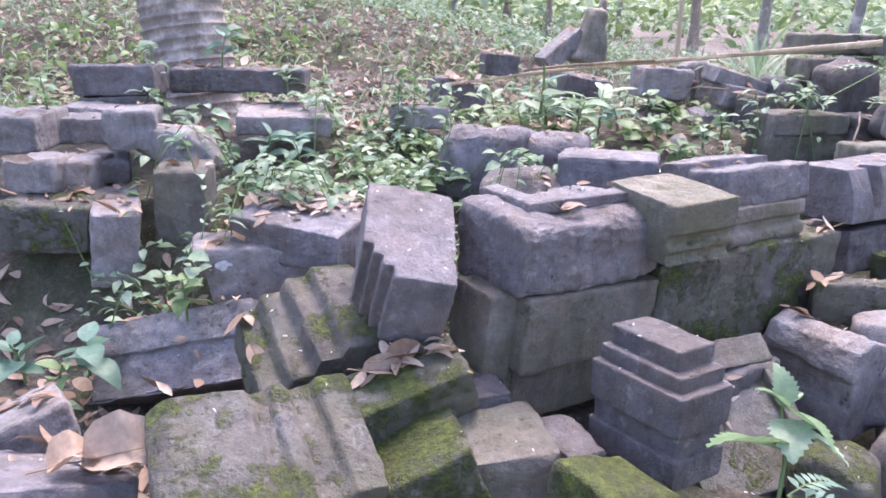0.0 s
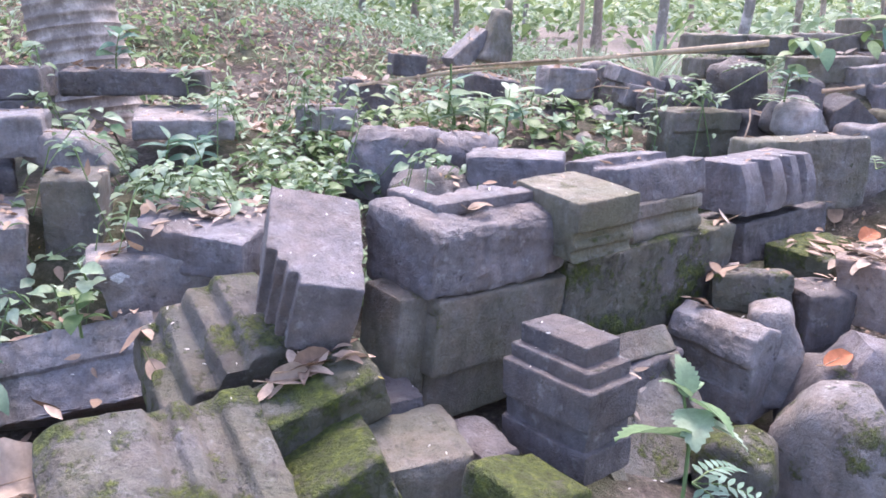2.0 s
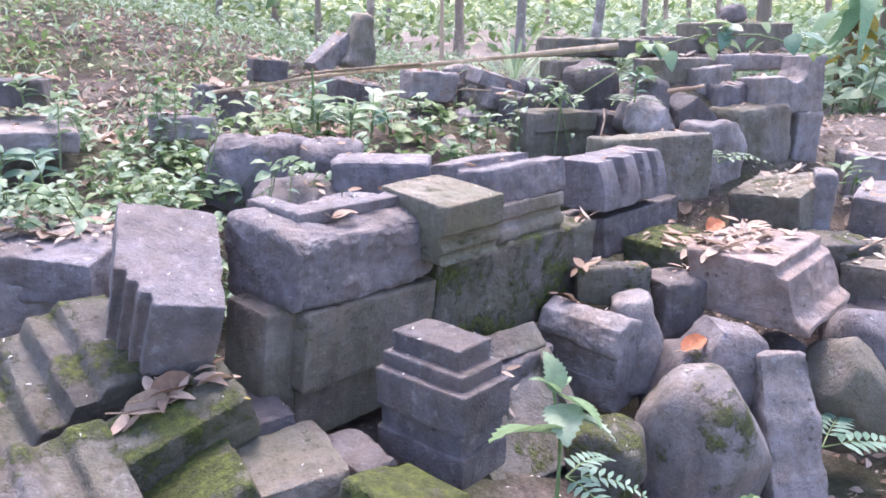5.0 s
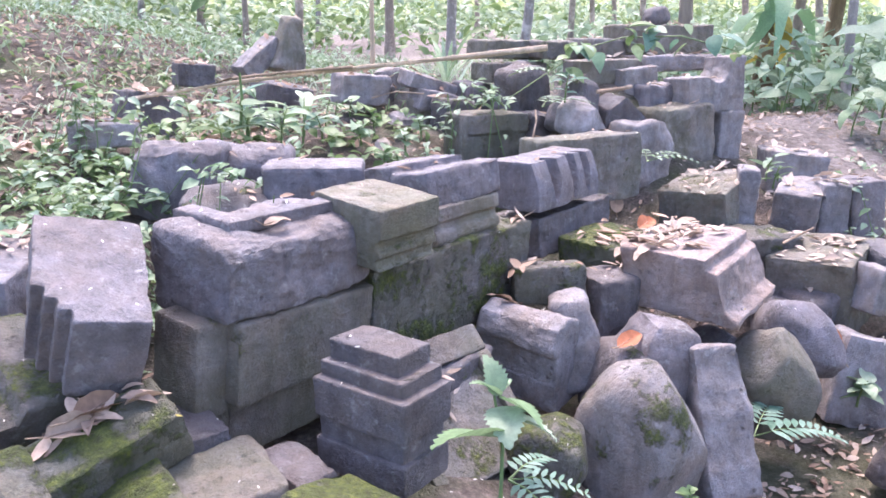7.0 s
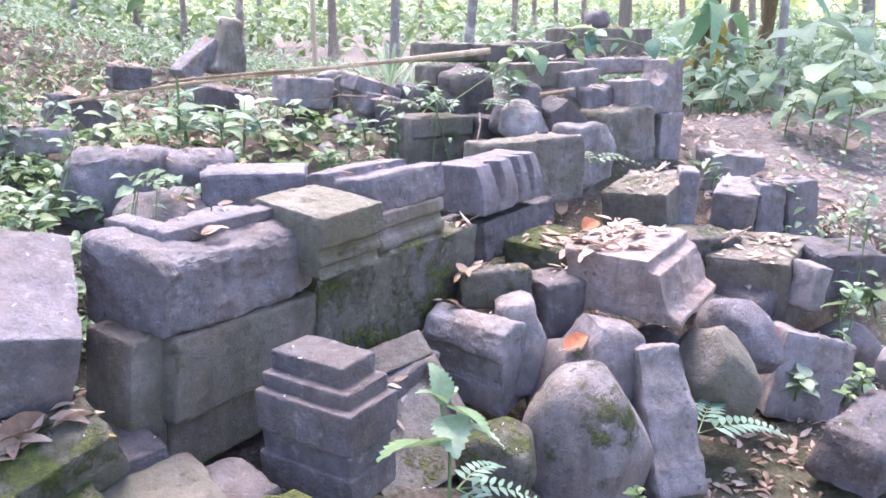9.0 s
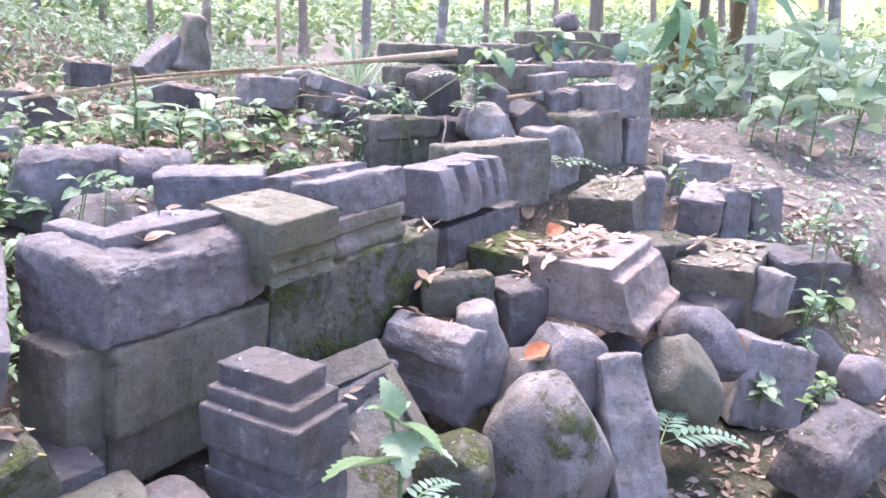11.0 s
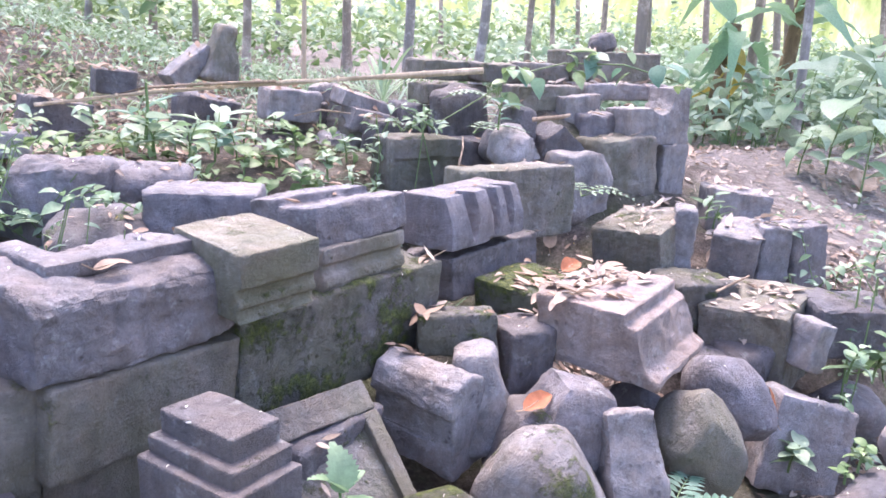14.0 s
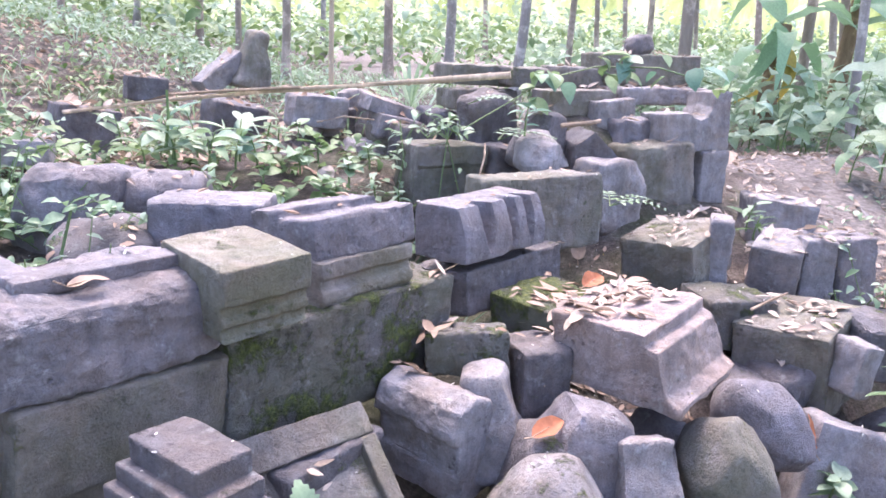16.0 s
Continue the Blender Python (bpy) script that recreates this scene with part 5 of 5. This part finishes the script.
# ---- trees ----
def tree(label, foot, head, r0, r1, mat=BARK, crown=0, limbs=2, rings=0):
    root = new("tree")
    r0, r1 = 0.62 * r0, 0.62 * r1
    f, h = Vector(foot), Vector(head)
    f.z = land(f.x, f.y) - 0.05
    root.location = f
    r = random.Random(int(abs(f.x) * 331 + abs(f.y) * 77))
    n = 9
    d = h - f
    bm = bmesh.new()
    path = [d * (i / n) + Vector((r.uniform(-1, 1), r.uniform(-1, 1), 0)) * (0.25 * r1 if 0 < i else 0) for i in range(n + 1)]
    tube(bm, path, r0, r1, 10)
    for v in bm.verts:
        u = max(0, 1 - v.co.z / 0.35)
        v.co.x *= 1 + 0.5 * u * u
        v.co.y *= 1 + 0.5 * u * u
    part("trunk", bm, mat, root)
    for i in range(limbs):
        bm = bmesh.new()
        s = path[n - 3 + i % 3]
        a = r.uniform(0, 6.28)
        e = s + Vector((math.cos(a), math.sin(a), 0.9)) * d.length * 0.22
        tube(bm, [s, s.lerp(e, 0.5) + Vector((0, 0, 0.08)), e], r1 * 0.7, r1 * 0.25, 6)
        part("limb", bm, mat, root)
    if crown:
        items = []
        for _ in range(crown):
            c = d * r.uniform(0.72, 1.15) + Vector((r.gauss(0, 1), r.gauss(0, 1), r.gauss(0, 0.6))) * d.length * 0.17
            for _k in range(5):
                q = c + Vector((r.gauss(0, 1), r.gauss(0, 1), r.gauss(0, 1))) * 0.22
                s = r.uniform(0.14, 0.3)
                items.append((aim(q, r.uniform(0, 6.28), r.uniform(-1, 0.4), r.uniform(-0.6, 0.6)), blade(s, s * 0.5, 0.3, 0.4, 0.2, 2)))
        ob = new("crown", gather("crown", LEAF, items))
        ob.parent = root
    return tagged(root, label, "tree")


thin, pale_t = "slim brown forest tree with a bare trunk", "slim pale-barked forest tree"
for foot, head, r0, r1, mat, lab in (
    ((1.962, 9.726, 1.334), (1.954, 9.314, 4.271), 0.09, 0.06, BARK, thin), ((1.642, 12.283, 1.508), (1.729, 11.773, 4.938), 0.08, 0.05, BARK, thin),
    ((4.143, 12.824, 1.694), (3.945, 12.264, 5.398), 0.13, 0.09, BARK, thin), ((4.782, 11.560, 1.507), (4.545, 11.050, 5.139), 0.13, 0.09, BARK_GREY, pale_t),
    ((4.425, 8.449, 1.219), (4.441, 7.971, 4.248), 0.10, 0.07, BARK_GREY, pale_t), ((5.443, 9.051, 1.390), (5.283, 8.599, 4.548), 0.07, 0.05, BARK, thin),
    ((7.339, 11.416, 1.509), (6.788, 11.032, 5.457), 0.07, 0.05, BARK, thin), ((8.593, 11.787, 1.686), (8.116, 11.327, 5.733), 0.09, 0.06, BARK, thin),
    ((6.038, 7.462, 1.456), (5.839, 7.334, 4.269), 0.12, 0.09, BARK, thin), ((7.393, 8.941, 1.488), (6.823, 8.742, 4.811), 0.05, 0.04, BARK, thin),
    ((6.561, 5.583, 1.021), (6.318, 5.662, 3.862), 0.075, 0.06, BARK_GREY, pale_t), ((8.702, 7.712, 1.457), (8.110, 7.659, 4.689), 0.10, 0.07, BARK, thin),
    ((9.889, 7.003, 1.047), (9.274, 7.174, 4.577), 0.14, 0.1, BARK_GREY, pale_t),
    ((10.755, 7.851, 1.232), (10.045, 7.985, 5.023), 0.08, 0.06, BARK, thin), ((7.288, 7.021, 1.748), (6.327, 6.056, 3.975), 0.10, 0.07, BARK, thin),
    ((1.224, 15.317, 1.679), (1.407, 14.704, 5.725), 0.12, 0.08, BARK, thin), ((0.188, 14.329, 1.625), (0.490, 13.801, 5.336), 0.09, 0.06, BARK_GREY, pale_t),
    ((4.049, 17.989, 1.641), (4.032, 17.180, 6.808), 0.10, 0.08, BARK_GREY, pale_t), ((11.574, 17.017, 1.671), (10.571, 16.543, 7.572), 0.10, 0.08, BARK, thin),
    ((8.441, 18.708, 1.607), (7.847, 17.938, 7.575), 0.10, 0.08, BARK, thin), ((12.703, 13.603, 1.816), (11.698, 13.416, 6.845), 0.12, 0.08, BARK, thin),
    ((-0.612, 11.272, 1.424), (-0.298, 10.914, 4.401), 0.07, 0.05, BARK, thin), ((11.904, 10.856, 0.743), (11.115, 10.862, 5.792), 0.12, 0.08, BARK, thin),
):
    tree(lab, foot, head, r0, r1, mat, 36, 2)


def palm_trunk(foot, r0, r1, height):
    """The ringed, swollen foot of a palm."""
    root = new("palm_tree")
    f = Vector(foot)
    f.z = land(f.x, f.y) - 0.03
    root.location = f
    bm = bmesh.new()
    n, sides, rows = 460, 20, []
    for i in range(n + 1):
        u = i / n
        ring = 1 + 0.05 * abs(math.sin(u * height * 44)) ** 6
        r = (r1 + (r0 - r1) * (1 - u) ** 4) * ring
        rows.append([bm.verts.new((r * math.cos(2 * math.pi * k / sides) - 0.10 * height * u, r * math.sin(2 * math.pi * k / sides), height * u + 0.045 * math.cos(2 * math.pi * k / sides + 0.6))) for k in range(sides)])
    for a, b in zip(rows, rows[1:]):
        for k in range(sides):
            bm.faces.new((a[k], a[(k + 1) % sides], b[(k + 1) % sides], b[k]))
    part("trunk", bm, PALM_BARK, root, smooth=60)
    # Crown of fronds out of view, added to cast shade on the bank.
    top = Vector((-0.10 * height, 0, height))
    for i in range(13):
        items, yaw = [], i * 2.4
        for k in range(34):
            u = (k + 1) / 34
            q = top + Vector((2.7 * u * math.cos(yaw), 2.7 * u * math.sin(yaw), 0.7 * u - 1.5 * u * u))
            for side in (-1, 1):
                items.append((aim(q, yaw + side * 1.0, -0.5), blade(0.65 * (1 - 0.6 * u), 0.05, 0.2, 0.4, 0.3, 2)))
        ob = new("frond", gather("frond", LEAF, items))
        ob.parent = root
    return tagged(root, "coconut palm with a ringed grey-brown trunk on the bank", "palm tree")


palm_trunk((-1.638, 5.139, 1.229), 0.30, 0.22, 5.2)


def banana(foot, height, leaves, seed, label):
    root = new("banana_plant")
    f = Vector(foot)
    f.z = land(f.x, f.y) - 0.03
    root.location = f
    r = random.Random(seed)
    bm = bmesh.new()
    tube(bm, [(0, 0, 0), (0.05, 0, height * 0.5), (0.12, 0, height)], 0.12, 0.07, 10)
    part("pseudostem", bm, BANANA_STEM, root)
    for i, (yaw, pitch, length, mat) in enumerate(leaves):
        v, fcs = blade(length, length * 0.24, 0.35, 1.5, 0.1, 14)
        v = [(x, y * (1 + 0.18 * r.uniform(-1, 1)), z + 0.02 * r.uniform(-1, 1)) for x, y, z in v]
        ob = new("leaf", gather("leaf", mat, [(Matrix.Identity(4), (v, fcs))]))
        ob.parent = root
        ob.matrix_basis = aim(Vector((0.08, 0, height * (0.7 + 0.3 * (i % 3) / 2))), yaw, pitch, r.uniform(-0.7, 0.7))
    return tagged(root, label, "banana plant")


banana((6.141, 6.305, 1.004), 1.15, ((3.3, 0.5, 0.9, LEAF_BANANA), (4.1, 0.4, 0.85, LEAF_BANANA), (5.5, 0.5, 0.95, LEAF_BANANA), (0.2, 0.6, 1.0, LEAF_BANANA), (4.9, -0.9, 0.7, LEAF_YELLOW), (3.9, -0.5, 0.8, LEAF_BANANA), (5.2, -0.3, 0.8, LEAF_BANANA), (4.4, -1.1, 0.7, LEAF_YELLOW), (1.6, 0.9, 1.0, LEAF_BANANA)), 3, "banana plant with torn green and yellowed leaves")
banana((8.275, 7.432, 1.188), 1.5, ((3.0, 0.8, 1.2, LEAF_BANANA), (4.6, 1.0, 1.2, LEAF_BANANA), (0.4, 0.8, 1.2, LEAF_BANANA), (5.4, 0.5, 1.1, LEAF_BANANA), (4.2, 0.4, 1.0, LEAF_BANANA)), 5, "tall banana plant with broad pale green leaves")
# broad-leaved herbs at the path's edge
for at, h, n, sz in (((5.100, 4.027, 0.994), 0.75, 7, 0.38), ((4.919, 3.586, 0.890), 0.6, 8, 0.30), ((5.572, 3.716, 0.974), 0.8, 8, 0.36), ((5.243, 5.081, 1.029), 0.5, 8, 0.26), ((5.465, 4.840, 0.998), 0.6, 8, 0.28), ((4.826, 4.028, 0.878), 0.35, 9, 0.2), ((5.344, 5.553, 1.142), 0.5, 8, 0.24), ((5.553, 5.175, 0.823), 0.5, 9, 0.24), ((5.95, 4.55, 0.9), 0.85, 9, 0.36), ((6.4, 4.25, 0.9), 0.8, 9, 0.34), ((6.1, 5.15, 0.9), 0.9, 9, 0.34), ((6.7, 4.85, 0.9), 1.0, 9, 0.38), ((5.85, 5.75, 1.0), 0.8, 9, 0.30), ((7.2, 5.5, 1.0), 1.1, 10, 0.40), ((4.159, 2.866, 0.691), 0.2, 10, 0.1), ((4.083, 2.610, 0.685), 0.2, 10, 0.1)):
    plant("broadleaf_herb", "leafy herb with large pale green leaves beyond the path", (at[0], at[1], land(at[0], at[1]) - 0.02), h, n, sz, LEAF_PALE, "broad", 0.5, "herbs beyond the path", 0.5)



# ---- undergrowth ----
def undergrowth(name, label, spots, lo, hi, height, mat, per=7, wide=0.5):
    items = []
    for x, y in spots:
        z, h = land(x, y), height * rnd.uniform(0.4, 1.2)
        for _ in range(per):
            s = rnd.uniform(lo, hi)
            q = Vector((x + rnd.gauss(0, 0.13), y + rnd.gauss(0, 0.13), z + h * rnd.random()))
            items.append((aim(q, rnd.uniform(0, 6.28), rnd.uniform(-0.7, 0.7), rnd.uniform(-0.7, 0.7)), blade(s, s * rnd.uniform(0.7, 1.2) * wide, 0.3, 0.5, 0.2, 3)))
    return tagged(new(name, gather(name, mat, items)), label, "undergrowth", kind="stuff")


def grass(name, label, spots, lo, hi, mat):
    items = []
    for x, y in spots:
        s = rnd.uniform(lo, hi)
        items.append((aim(Vector((x, y, land(x, y) - 0.01)), rnd.uniform(0, 6.28), rnd.uniform(0.6, 1.4), 0), blade(s, s * 0.06, 0.2, 0.9, 0.4, 3)))
    return tagged(new(name, gather(name, mat, items)), label, "grass", kind="stuff")


undergrowth("undergrowth", "low pale green weeds on the bank", box_spots(-5, 2.6, 5.2, 13, 900), 0.04, 0.10, 0.16, LEAF, 6)
undergrowth("undergrowth", "dark leafy weeds at the foot of the palm", box_spots(-4.2, -0.9, 5.4, 7.6, 130), 0.06, 0.15, 0.3, LEAF, 6)
undergrowth("undergrowth", "pale green weeds on the bank", box_spots(-5, 3.0, 7.5, 14, 500), 0.05, 0.14, 0.3, LEAF_PALE, 6)
undergrowth("undergrowth", "low broad-leaved weeds growing through the rubble", box_spots(-0.5, 1.7, 3.5, 4.7, 75), 0.05, 0.12, 0.17, LEAF, 6)
undergrowth("undergrowth", "broad-leaved bushes beyond the path", [(x, y) for x, y in box_spots(4.5, 13, 5.5, 12, 700) if y > 5.2 + 0.0 * x and x > 4.0 + 0.25 * (y - 5)], 0.10, 0.26, 0.7, LEAF_PALE, 6, 0.7)
undergrowth("undergrowth", "pale green weeds beyond the path", box_spots(4.8, 12, 6.2, 10, 420), 0.08, 0.18, 0.5, LEAF_PALE, 7, 0.6)
undergrowth("undergrowth", "small weeds creeping over the path's edge", box_spots(4.1, 7, 2.4, 4.0, 90), 0.03, 0.08, 0.12, LEAF_PALE, 6)
undergrowth("undergrowth", "far green bushes under the trees", box_spots(-12, 26, 13, 30, 1500), 0.15, 0.4, 1.1, LEAF, 6)
undergrowth("undergrowth", "pale sunlit bushes far under the trees", box_spots(-12, 26, 14, 34, 1100), 0.15, 0.4, 1.6, LEAF_PALE, 6)
grass("grass", "thin grass blades on the bank", box_spots(-5, 4.0, 5.0, 13, 5200), 0.10, 0.32, LEAF_PALE)
grass("grass", "thin grass blades beyond the path", [(x, y) for x, y in box_spots(3.6, 12, 4.0, 12, 4200) if y > 6.0 + 0.3 * math.sin(x * 2) or x > 5.6], 0.10, 0.35, LEAF)
